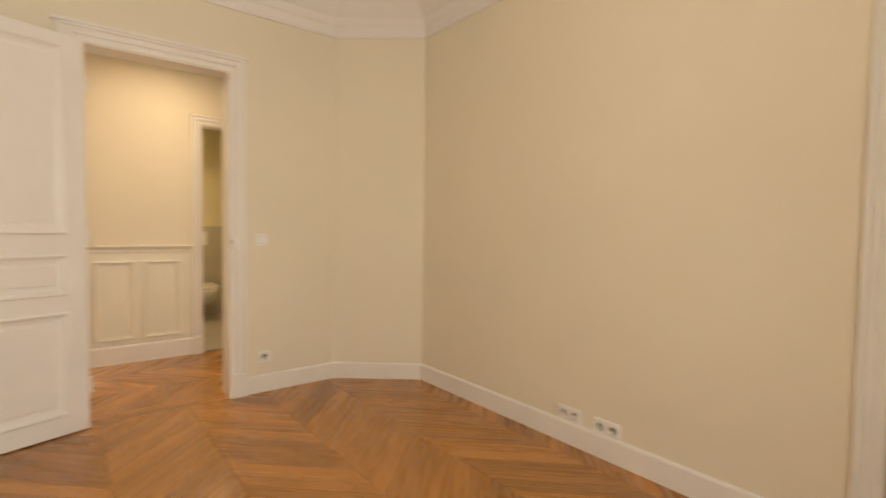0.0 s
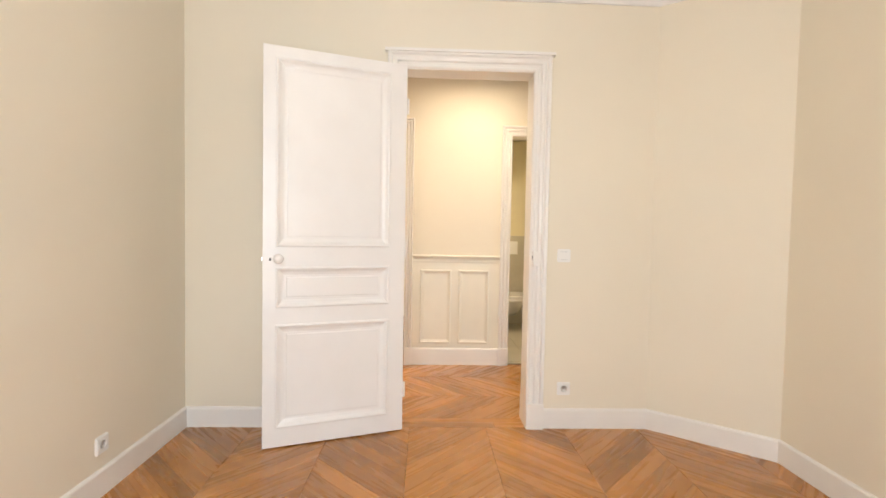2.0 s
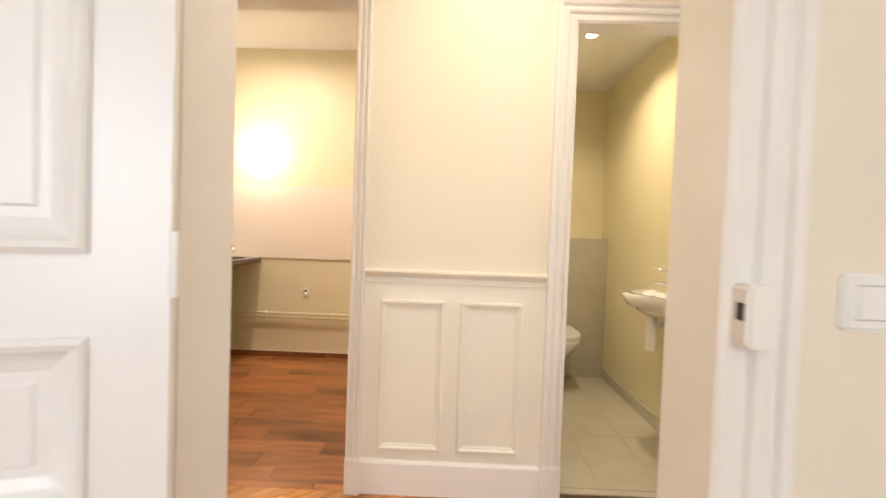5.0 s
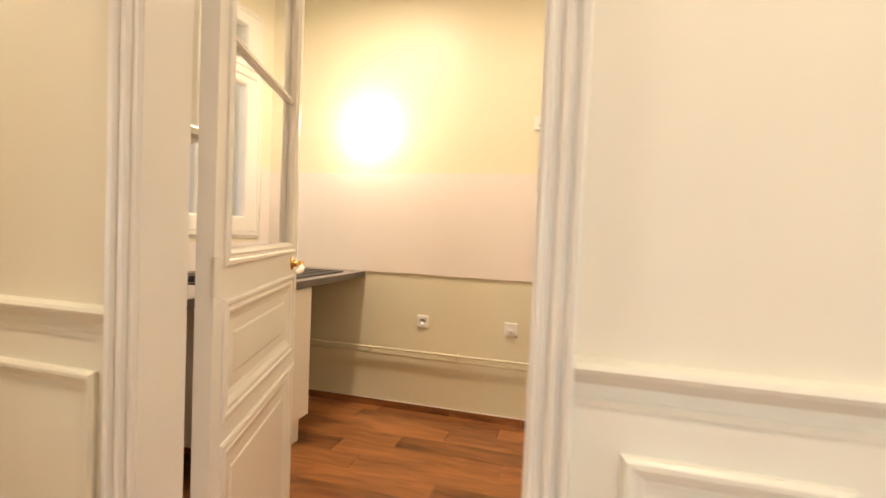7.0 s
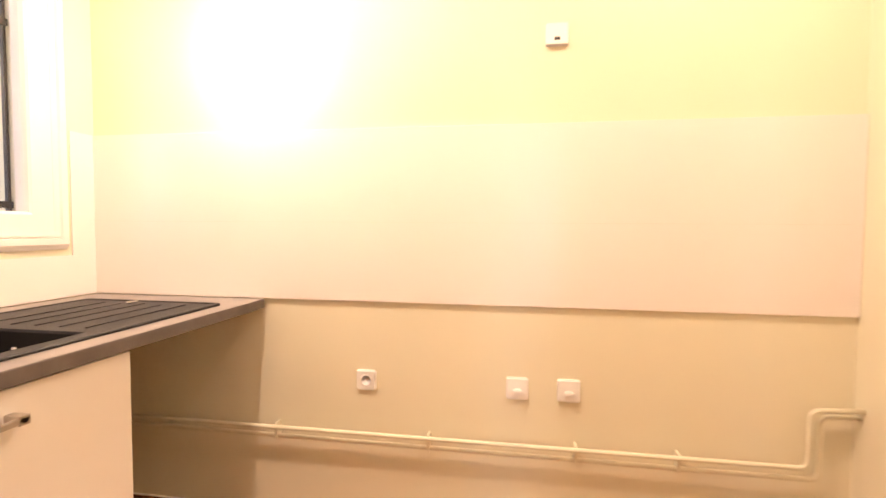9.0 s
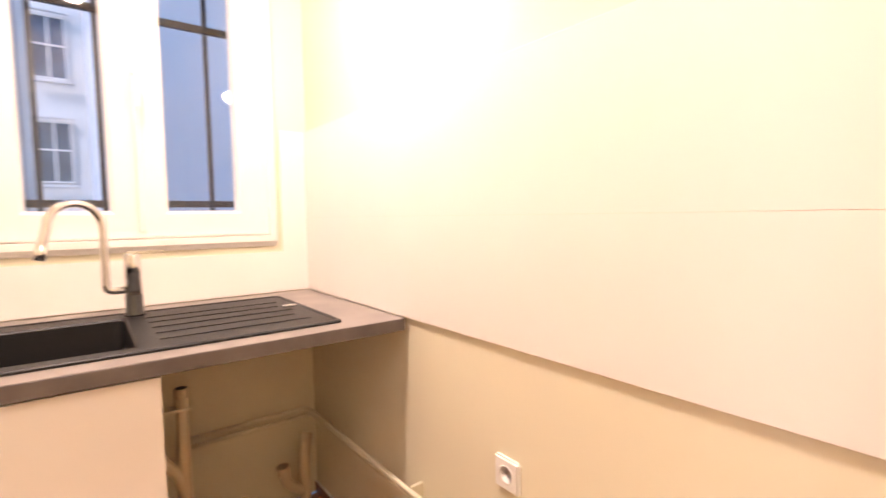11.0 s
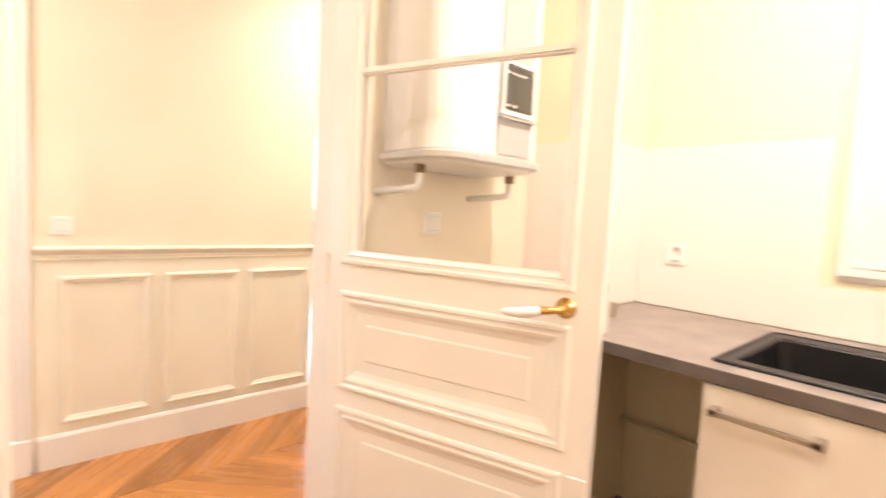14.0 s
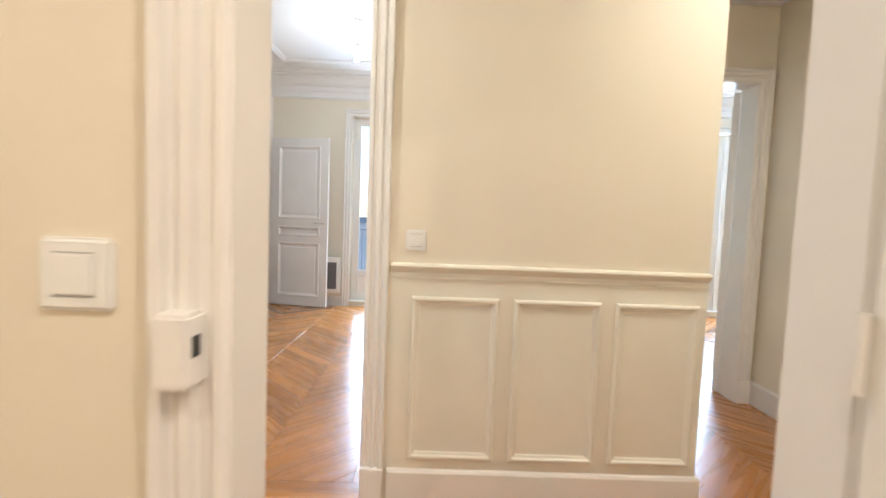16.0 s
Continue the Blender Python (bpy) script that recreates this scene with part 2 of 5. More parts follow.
def part(name, bm, mat, parent, label="", smooth=False):
    ob = link(name, bm, mat, smooth)
    ob.parent = parent
    if label:
        ob["label"] = label
    return ob


def thing(name, label, category, at=None, group="", kind=""):
    ob = new(name)
    if at is not None:
        ob.matrix_world = at
    return tagged(ob, label, category, group, kind)


def structure(name, bm, mat, label, category, smooth=False):
    return tagged(link(name, bm, mat, smooth), label, category, kind="structure")


def tube(bm, pts, r, seg=12, closed_ends=True):
    """A round pipe along the points."""
    pts = [Vector(p) for p in pts]
    rings = []
    side = None
    for i, p in enumerate(pts):
        d = (pts[min(i + 1, len(pts) - 1)] - pts[max(i - 1, 0)]).normalized()
        if side is None:
            side = d.orthogonal().normalized()
        side = (side - d * side.dot(d)).normalized()
        up = d.cross(side)
        rad = r[i] if isinstance(r, (list, tuple)) else r
        rings.append([bm.verts.new(p + (side * math.cos(a) + up * math.sin(a)) * rad) for a in (2 * math.pi * k / seg for k in range(seg))])
    for a, b in zip(rings, rings[1:]):
        for k in range(seg):
            bm.faces.new((a[k], a[(k + 1) % seg], b[(k + 1) % seg], b[k]))
    if closed_ends:
        bm.faces.new(rings[0][::-1])
        bm.faces.new(rings[-1])


def bend(corner, before, after, r, n=6):
    """Points of a rounded corner of a pipe."""
    c, a, b = Vector(corner), Vector(before), Vector(after)
    p, q = c + (a - c).normalized() * r, c + (b - c).normalized() * r
    return [((1 - s) ** 2) * p + 2 * s * (1 - s) * c + s * s * q for s in (k / n for k in range(n + 1))]


def piped(pts, r=0.06):
    out = [Vector(pts[0])]
    for a, c, b in zip(pts, pts[1:], pts[2:]):
        out += bend(c, a, b, r)
    return out + [Vector(pts[-1])]


def rect_loops(bm, put, w, h, prof, x0=0.0, z0=0.0, cap=True):
    """Mitred moulding round a rectangle: profile rows of (inset, height)."""
    loops = []
    for d, p in prof:
        pts = ((x0 + d, z0 + d), (x0 + w - d, z0 + d), (x0 + w - d, z0 + h - d), (x0 + d, z0 + h - d))
        loops.append([bm.verts.new(put(a, b, p)) for a, b in pts])
    for a, b in zip(loops, loops[1:]):
        for k in range(4):
            bm.faces.new((a[k], a[(k + 1) % 4], b[(k + 1) % 4], b[k]))
    if cap:
        bm.faces.new(loops[-1])


def casing(bm, put, x0, x1, top, prof, bottom=0.0):
    """Mitred moulding round a doorway: profile rows of (outward, height)."""
    loops = []
    for d, p in prof:
        pts = ((x0 - d, bottom), (x0 - d, top + d), (x1 + d, top + d), (x1 + d, bottom))
        loops.append([bm.verts.new(put(a, b, p)) for a, b in pts])
    for a, b in zip(loops, loops[1:]):
        for k in range(3):
            bm.faces.new((a[k], a[k + 1], b[k + 1], b[k]))
    for k in (0, 3):
        bm.faces.new([l[k] for l in loops])


def run(bm, path, prof, closed=False):
    """A profile of (inward, z) rows along a path in plan, to the path's left, mitred at its corners."""
    n = len(path)
    rows = []
    for i, p in enumerate(path):
        p = Vector(p)
        a = Vector(path[i - 1]) if (i or closed) else None
        b = Vector(path[(i + 1) % n]) if (i < n - 1 or closed) else None
        d1 = (p - a).normalized() if a is not None else (b - p).normalized()
        d2 = (b - p).normalized() if b is not None else d1
        n1, n2 = Vector((-d1.y, d1.x)), Vector((-d2.y, d2.x))
        m = (n1 + n2).normalized()
        m = m / max(0.3, m.dot(n1))
        rows.append([bm.verts.new((p.x + m.x * d, p.y + m.y * d, z)) for d, z in prof])
    pairs = list(zip(rows, rows[1:])) + ([(rows[-1], rows[0])] if closed else [])
    for a, b in pairs:
        for k in range(len(prof) - 1):
            bm.faces.new((a[k], b[k], b[k + 1], a[k + 1]))
    if not closed:
        bm.faces.new(rows[0][::-1])
        bm.faces.new(rows[-1])


def lattice(bm, us, vs, keep, put, w0, w1):
    """One connected slab from the kept cells of a grid, between the depths w0 and w1."""
    made = {}

    def vert(i, j, w):
        if (i, j, w) not in made:
            made[i, j, w] = bm.verts.new(put(us[i], vs[j], w))
        return made[i, j, w]

    cells = {(i, j) for i in range(len(us) - 1) for j in range(len(vs) - 1) if keep(0.5 * (us[i] + us[i + 1]), 0.5 * (vs[j] + vs[j + 1]))}
    for i, j in cells:
        for w in (w0, w1):
            bm.faces.new([vert(i, j, w), vert(i + 1, j, w), vert(i + 1, j + 1, w), vert(i, j + 1, w)])
        for di, dj, p, q in ((-1, 0, (i, j), (i, j + 1)), (1, 0, (i + 1, j), (i + 1, j + 1)), (0, -1, (i, j), (i + 1, j)), (0, 1, (i, j + 1), (i + 1, j + 1))):
            if (i + di, j + dj) not in cells:
                bm.faces.new([vert(*p, w0), vert(*q, w0), vert(*q, w1), vert(*p, w1)])


def wall_grid(bm, u0, u1, z0, z1, holes, put, w0, w1):
    us = sorted({u0, u1, *(h[0] for h in holes), *(h[1] for h in holes)})
    vs = sorted({z0, z1, *(max(z0, h[2]) for h in holes), *(min(z1, h[3]) for h in holes)})
    lattice(bm, us, vs, lambda u, v: not any(h[0] < u < h[1] and h[2] < v < h[3] for h in holes), put, w0, w1)


def wall_x(bm, x0, x1, y0, y1, z1, holes=(), z0=0.0):
    """A wall along x with holes (x0, x1, z0, z1) through it."""
    wall_grid(bm, x0, x1, z0, z1, holes, lambda u, v, w: (u, w, v), y0, y1)


def wall_y(bm, y0, y1, x0, x1, z1, holes=(), z0=0.0):
    wall_grid(bm, y0, y1, z0, z1, holes, lambda u, v, w: (w, u, v), x0, x1)


def lathe(bm, prof, seg=24, put=None):
    """Turned shape: rows of (radius, height) round local z."""
    put = put or (lambda x, y, z: (x, y, z))
    rings = [[bm.verts.new(put(r * math.cos(a), r * math.sin(a), z)) for a in (2 * math.pi * k / seg for k in range(seg))] for r, z in prof]
    for a, b in zip(rings, rings[1:]):
        for k in range(seg):
            bm.faces.new((a[k], a[(k + 1) % seg], b[(k + 1) % seg], b[k]))
    bm.faces.new(rings[0][::-1])
    bm.faces.new(rings[-1])


# ---- plan (metres) ----
BW, BE, BS, BN = -1.59, 1.81, -0.06, 4.0          # bedroom
HS, HN, HW, HE = 4.14, 5.385, -2.75, 1.95         # hall
KW, KE, KS, KN = -2.372, 0.465, 5.475, 7.572      # kitchen
BCEIL, HCEIL, KCEIL = 2.92, 2.65, 2.77
BD0, BD1, BDH = -0.28, 0.505, 2.198              # bedroom doorway
KD0, KD1, KDH = -1.063, -0.320, 2.16              # kitchen doorway
WD0, WD1, WDH = 0.625, 1.245, 2.09                 # toilet doorway
CE, CS = -1.665, 2.87                            # corridor
WINK = (6.530, 7.425, 1.100, 2.536)                  # kitchen window opening
WINB = (-0.72, 0.56, 0.06, 2.42)                 # bedroom french window
WINH = (4.34, 4.90, 0.86, 1.84)                  # hall end window
WINL = (-4.95, -3.75, 0.06, 2.42)                # living room french window

# bedroom and hall walls
bm = bmesh.new()
wall_x(bm, CE, 1.95, BN, HS, BCEIL + 0.1, [(BD0, BD1, 0, BDH)])
structure("wall_bedroom_north", bm, CREAM, "cream painted wall with a doorway to the hall", "wall")
bm = bmesh.new()
v = [bm.verts.new(p) for p in ((1.27, 4.0, 0), (1.81, 3.56, 0), (1.81, 4.0, 0), (1.27, 4.0, 3.03), (1.81, 3.56, 3.03), (1.81, 4.0, 3.03))]
for f in ((0, 1, 2), (3, 5, 4), (0, 3, 4, 1), (1, 4, 5, 2), (2, 5, 3, 0)):
    bm.faces.new([v[k] for k in f])
structure("wall_bedroom_corner", bm, CREAM, "cream painted slanted wall across the room corner", "wall")
bm = bmesh.new()
v = [bm.verts.new(p) for p in ((1.56, BS, 0), (1.81, BS, 0), (1.81, 0.05, 0), (1.56, BS, 3.03), (1.81, BS, 3.03), (1.81, 0.05, 3.03))]
for f in ((0, 1, 2), (3, 5, 4), (0, 3, 4, 1), (1, 4, 5, 2), (2, 5, 3, 0)):
    bm.faces.new([v[k] for k in f])
structure("wall_bedroom_return", bm, TRIM, "white painted narrow wall return beside the side door", "wall")
bm = bmesh.new()
wall_y(bm, -0.36, BN, BE, BE + 0.14, BCEIL + 0.1, [(0.05, 0.88, 0, 2.12)])
structure("wall_bedroom_east", bm, CREAM, "cream painted wall with sockets above the baseboard", "wall")
bm = bmesh.new()
wall_y(bm, -0.20, BN, CE, BW, BCEIL + 0.1)
structure("wall_bedroom_west", bm, CREAM, "cream painted bedroom wall", "wall")
bm = bmesh.new()
wall_x(bm, BW, BE, -0.36, BS, BCEIL + 0.1, [WINB])
structure("wall_bedroom_south", bm, CREAM, "cream painted outer wall with a french window", "wall")
bm = bmesh.new()
wall_x(bm, HW - 0.15, 1.95, HN, KS, 2.95, [(KD0, KD1, 0, KDH), (WD0, WD1, 0, WDH)])
structure("wall_hall_north", bm, CREAM, "cream painted hall wall with kitchen and toilet doorways", "wall")
bm = bmesh.new()
wall_y(bm, CS, HN, HW - 0.15, HW, 2.95)
structure("wall_hall_west", bm, CREAM, "cream painted hall wall", "wall")
bm = bmesh.new()
wall_y(bm, HS, HN, HE, HE + 0.15, 2.95, [WINH])
structure("wall_hall_east", bm, CREAM, "cream painted hall end wall with a small window", "wall")
bm = bmesh.new()
wall_x(bm, HW, CE, 2.72, CS, 3.03, [(-2.64, -1.84, 0, 2.15)])
structure("wall_corridor_end", bm, CREAM, "cream painted wall with a doorway to the next room", "wall")

# living room
bm = bmesh.new()
wall_y(bm, -0.2, 2.72, -5.45, -5.30, 3.03)
structure("wall_living_west", bm, CREAM, "cream painted living room wall", "wall")
bm = bmesh.new()
wall_x(bm, -5.45, BW, -0.50, -0.20, 3.03, [WINL])
structure("wall_living_south", bm, CREAM, "cream painted outer wall with a french window", "wall")
bm = bmesh.new()
wall_x(bm, -5.45, HW, 2.72, 2.87, 3.03)
structure("wall_living_north", bm, CREAM, "cream painted living room wall", "wall")

# neighbouring room behind the bedroom's side door
bm = bmesh.new()
wall_y(bm, -0.3, 1.6, 3.3, 3.45, 3.03)
wall_x(bm, 1.95, 3.45, 1.6, 1.75, 3.03)
wall_x(bm, 1.95, 3.45, -0.45, -0.3, 3.03)
structure("wall_side_room", bm, CREAM, "cream painted walls of a small side room", "wall")

# kitchen
bm = bmesh.new()
wall_x(bm, KW - 0.35, KE + 0.12, KN, KN + 0.2, 2.95)
structure("wall_kitchen_north", bm, KCREAM, "ivory painted kitchen wall with white splashback", "wall")
bm = bmesh.new()
wall_y(bm, KS, KN, KE, KE + 0.05, 2.95)
structure("wall_kitchen_east", bm, KCREAM, "ivory painted plain kitchen wall", "wall")
bm = bmesh.new()
wall_y(bm, KS, KN, KW - 0.30, KW, 2.95, [WINK])
structure("wall_kitchen_west", bm, KCREAM, "ivory painted kitchen wall with a window over the sink", "wall")
bm = boxed(KW, -2.024, KS, 5.829, 0, 2.95)
structure("wall_kitchen_pier", bm, KCREAM, "ivory painted wall pier in the kitchen corner", "wall")

# toilet
bm = bmesh.new()
wall_y(bm, KS, 7.48, 1.425, 1.56, 2.95)
wall_x(bm, KE + 0.05, 1.56, 7.48, 7.60, 2.95)
structure("wall_toilet", bm, WCWALL, "cream painted toilet room walls", "wall")


def slab(name, x0, x1, y0, y1, z0, z1, mat, label, category):
    return structure(name, boxed(x0, x1, y0, y1, z0, z1), mat, label, category)


slab("ceiling_bedroom", BW, BE, BS, BN, BCEIL, BCEIL + 0.1, CEIL, "white painted bedroom ceiling", "ceiling")
slab("ceiling_hall", HW, HE, HS, HN, HCEIL, HCEIL + 0.1, CEIL, "white painted hall ceiling", "ceiling")
slab("ceiling_corridor", HW, CE, CS, HS, HCEIL, HCEIL + 0.1, CEIL, "white painted corridor ceiling", "ceiling")
slab("ceiling_kitchen", KW, KE, KS, KN, KCEIL, KCEIL + 0.1, CEIL, "white painted kitchen ceiling", "ceiling")
slab("ceiling_toilet", KE + 0.05, 1.425, KS, 7.48, 2.45, 2.55, CEIL, "white painted toilet ceiling", "ceiling")
slab("ceiling_living", -5.30, CE, -0.2, 2.72, BCEIL, BCEIL + 0.1, CEIL, "white painted living room ceiling", "ceiling")
slab("ceiling_side_room", 1.95, 3.45, -0.45, 1.75, BCEIL, BCEIL + 0.1, CEIL, "white painted side room ceiling", "ceiling")

# ---- mouldings ----
BASE = [(0, 0), (0.016, 0), (0.016, 0.112), (0.012, 0.120), (0.006, 0.124), (0, 0.124)]
HBASE = [(0, 0), (0.018, 0), (0.018, 0.140), (0.013, 0.150), (0.005, 0.154), (0, 0.154)]
RAIL = [(0, 0.935), (0.006, 0.935), (0.008, 0.946), (0.004, 0.950), (0.004, 0.966), (0.012, 0.974), (0.022, 0.984), (0.026, 0.992), (0.022, 1.000), (0.010, 1.003), (0, 1.004)]
CORNICE = [(0, 2.62), (0.012, 2.62), (0.016, 2.64), (0.010, 2.655), (0.010, 2.70), (0.022, 2.715), (0.030, 2.74), (0.034, 2.76), (0.07, 2.79), (0.105, 2.835), (0.12, 2.86), (0.15, 2.87), (0.15, 2.885), (0.21, 2.893), (0.215, 2.903), (0.24, 2.908), (0.24, 2.92)]


def moulding(name, path, prof, label, mat=TRIM, closed=False, category="moulding"):
    b = bmesh.new()
    run(b, path, prof, closed)
    return structure(name, b, mat, label, category)


moulding("baseboard", [(BD0 - 0.105, BN), (BW, BN), (BW, BS), (WINB[0] - 0.08, BS)], BASE, "white painted baseboard", category="baseboard")
moulding("baseboard", [(BE, 0.97), (BE, 3.56), (1.27, BN), (BD1 + 0.105, BN)], BASE, "white painted baseboard", category="baseboard")
moulding("baseboard", [(WINB[1] + 0.08, BS), (BE, BS)], BASE, "white painted baseboard", category="baseboard")
moulding("baseboard", [(WD0 - 0.09, HN), (KD1 + 0.063, HN)], HBASE, "white painted tall hall baseboard", category="baseboard")
moulding("baseboard", [(KD0 - 0.063, HN), (HW, HN), (HW, CS), (-2.735, CS)], HBASE, "white painted tall hall baseboard", category="baseboard")
moulding("baseboard", [(HE, HN), (WD1 + 0.09, HN)], HBASE, "white painted tall hall baseboard", category="baseboard")
moulding("baseboard", [(CE, CS), (CE, HS), (BD0 - 0.105, HS)], HBASE, "white painted tall hall baseboard", category="baseboard")
moulding("baseboard", [(BD1 + 0.105, HS), (HE, HS), (HE, HN)], HBASE, "white painted tall hall baseboard", category="baseboard")
moulding("chair_rail", [(WD0 - 0.085, HN), (KD1 + 0.060, HN)], RAIL, "ivory painted chair rail moulding", PANELING)
moulding("chair_rail", [(KD0 - 0.060, HN), (HW, HN)], RAIL, "ivory painted chair rail moulding", PANELING)
moulding("chair_rail", [(HE, HN), (WD1 + 0.085, HN)], RAIL, "ivory painted chair rail moulding", PANELING)
moulding("chair_rail", [(CE, HS), (BD0 - 0.10, HS)], RAIL, "ivory painted chair rail moulding", PANELING)
moulding("cornice", [(BW, BS), (BE, BS), (BE, 3.56), (1.27, BN), (BW, BN)], CORNICE, "white plaster ceiling cornice", CEIL, closed=True)
moulding("cornice", [(-5.30, -0.2), (CE, -0.2), (CE, 2.72), (-5.30, 2.72)], CORNICE, "white plaster ceiling cornice", CEIL, closed=True)
# raised plaster band on the bedroom ceiling
CBAND = [(0.52, 2.92), (0.52, 2.906), (0.54, 2.896), (0.56, 2.906), (0.575, 2.900), (0.60, 2.908), (0.60, 2.92)]
moulding("ceiling_band", [(BW, BS), (BE, BS), (BE, 3.56), (1.27, BN), (BW, BN)], CBAND, "white plaster band on the ceiling", CEIL, closed=True)
# wainscot panels
PANEL = [(0, 0), (0, 0.012), (0.006, 0.018), (0.014, 0.018), (0.020, 0.011), (0.027, 0.009), (0.032, 0.005), (0.037, 0.005), (0.040, 0.0045)]


def wainscot(x0, x1, south=False):
    b = bmesh.new()
    z0, z1 = 0.198, 0.870
    put = (lambda a, c, p: (a, HS + p, c)) if south else (lambda a, c, p: (a, HN - p, c))
    rect_loops(b, put, x1 - x0, z1 - z0, PANEL, x0, z0)
    return structure("wainscot_panel", b, PANELING, "ivory painted moulded wainscot panel", "wall panel")


for x0, x1 in ((-0.185, 0.098), (0.165, 0.443), (-1.64, -1.172), (-2.12, -1.72), (-2.62, -2.22), (1.42, 1.80)):
    wainscot(x0, x1)
for x0, x1 in ((-0.818, -0.466), (-1.232, -0.88), (-1.632, -1.293)):
    wainscot(x0, x1, south=True)
# painted dado field under the rail
for x0, x1, y0, y1 in ((KD1 + 0.060, WD0 - 0.085, HN - 0.003, HN + 0.01), (HW, KD0 - 0.060, HN - 0.003, HN + 0.01), (WD1 + 0.085, HE, HN - 0.003, HN + 0.01), (CE, BD0 - 0.10, HS - 0.01, HS + 0.003)):
    slab("wall_dado", x0, x1, y0, y1, 0.15, 0.94, PANELING, "ivory painted lower wall below the chair rail", "wall")

CASE = [(0, 0), (0, 0.014), (0.006, 0.020), (0.016, 0.020), (0.020, 0.013), (0.034, 0.013), (0.040, 0.024), (0.052, 0.026), (0.060, 0.018), (0.066, 0.018), (0.072, 0.030), (0.084, 0.032), (0.088, 0.026), (0.088, 0)]
CASEK = [(d * 0.72, p) for d, p in CASE]
CASEB = [(d * 1.18, p) for d, p in CASE]


def door_frame(name, x0, x1, top, y_a, y_b, prof_a, prof_b, label):
    """Lining and casings of a doorway in a wall along x: the south face at y_a, the north one at y_b."""
    e = thing(name, label, "door frame", kind="structure")
    b = bmesh.new()
    casing(b, lambda a, c, p: (a, y_a - p, c), x0, x1, top, prof_a)
    part("casing", b, TRIM, e)
    b = bmesh.new()
    casing(b, lambda a, c, p: (a, y_b + p, c), x0, x1, top, prof_b)
    part("casing", b, TRIM, e)
    for a0, a1 in ((x0, x0 + 0.003), (x1 - 0.003, x1)):
        part("jamb", boxed(a0, a1, y_a - 0.013, y_b + 0.013, 0, top), TRIM, e)
    part("head", boxed(x0, x1, y_a - 0.013, y_b + 0.013, top - 0.003, top), TRIM, e)
    for xx in (x0 - 0.5 * prof_a[-1][0], x1 + 0.5 * prof_a[-1][0]):
        part("plinth_block", boxed(xx - 0.5 * prof_a[-1][0] - 0.002, xx + 0.5 * prof_a[-1][0] + 0.002, y_a - 0.036, y_a, 0, 0.16, bevel=0.003), TRIM, e)
    for xx in (x0 - 0.5 * prof_b[-1][0], x1 + 0.5 * prof_b[-1][0]):
        part("plinth_block", boxed(xx - 0.5 * prof_b[-1][0] - 0.002, xx + 0.5 * prof_b[-1][0] + 0.002, y_b, y_b + 0.036, 0, 0.16, bevel=0.003), TRIM, e)
    return e


door_frame("door_frame_1", BD0, BD1, BDH, BN, HS, CASEB, CASE, "white moulded door frame of the bedroom doorway")
door_frame("door_frame_2", KD0, KD1, KDH, HN, KS, CASEK, CASE, "white moulded door frame of the kitchen doorway")
door_frame("door_frame_3", WD0, WD1, WDH, HN, KS, CASE, CASE, "white moulded door frame of the toilet doorway")
door_frame("door_frame_4", -2.64, -1.84, 2.15, 2.72, CS, CASE, CASE, "white moulded door frame at the corridor's end")
# ledge over the bedroom door
slab("door_head_moulding", BD0 - 0.12, BD1 + 0.12, BN - 0.045, BN, BDH + 0.095, BDH + 0.112, TRIM, "white ledge above the bedroom door", "moulding")
e = thing("door_frame_5", "white door frame in the bedroom's side wall", "door frame", kind="structure")
b = bmesh.new()
casing(b, lambda a, c, p: (BE - p, a, c), 0.05, 0.88, 2.12, CASE)
part("casing", b, TRIM, e)

# ---- doors ----
DPROF = [(0, 0.0), (0, 0.006), (0.008, 0.010), (0.016, 0.007), (0.022, 0.001), (0.030, -0.004), (0.045, -0.009), (0.058, -0.009), (0.062, -0.006)]


def leaf_face(width, height, panels, thick, glazed=()):
    """Board of a panelled door with moulded panels on both faces; local x along the leaf, y its thickness."""
    b = bmesh.new()
    holes = sorted(list(panels) + list(glazed), key=lambda p: p[2])
    z = 0.0
    for x0, x1, z0, z1 in holes:
        box(b, 0, width, 0, thick, z, z0)
        box(b, 0, x0, 0, thick, z0, z1)
        box(b, x1, width, 0, thick, z0, z1)
        z = z1
    box(b, 0, width, 0, thick, z, height)
    return b


def panel_mesh(p, thick, prof):
    b = bmesh.new()
    x0, x1, z0, z1 = p
    rect_loops(b, lambda a, c, h: (a, -h, c), x1 - x0, z1 - z0, prof, x0, z0)
    rect_loops(b, lambda a, c, h: (a, thick + h, c), x1 - x0, z1 - z0, prof, x0, z0)
    return b


def panelled_door(name, label, m, width, height, panels, mat, glazed=(), thick=0.040, prof=DPROF, bead=()):
    e = thing(name, label, "door", m)
    part("leaf", leaf_face(width, height, panels, thick, glazed), mat, e)
    for p in panels:
        part("panel", panel_mesh(p, thick, prof), mat, e)
    for i, (x0, x1, z0, z1) in enumerate(glazed):
        b = bmesh.new()
        rect_loops(b, lambda a, c, h: (a, -h, c), x1 - x0, z1 - z0, bead, x0, z0, cap=False)
        rect_loops(b, lambda a, c, h: (a, thick + h, c), x1 - x0, z1 - z0, bead, x0, z0, cap=False)
        part("glazing_bead", b, mat, e)
        g = part("pane", boxed(x0 + 0.004, x1 - 0.004, thick / 2 - 0.0015, thick / 2 + 0.0015, z0 + 0.004, z1 - 0.004), GLASS, e, "clear glass pane")
        g.visible_shadow = False
    return e


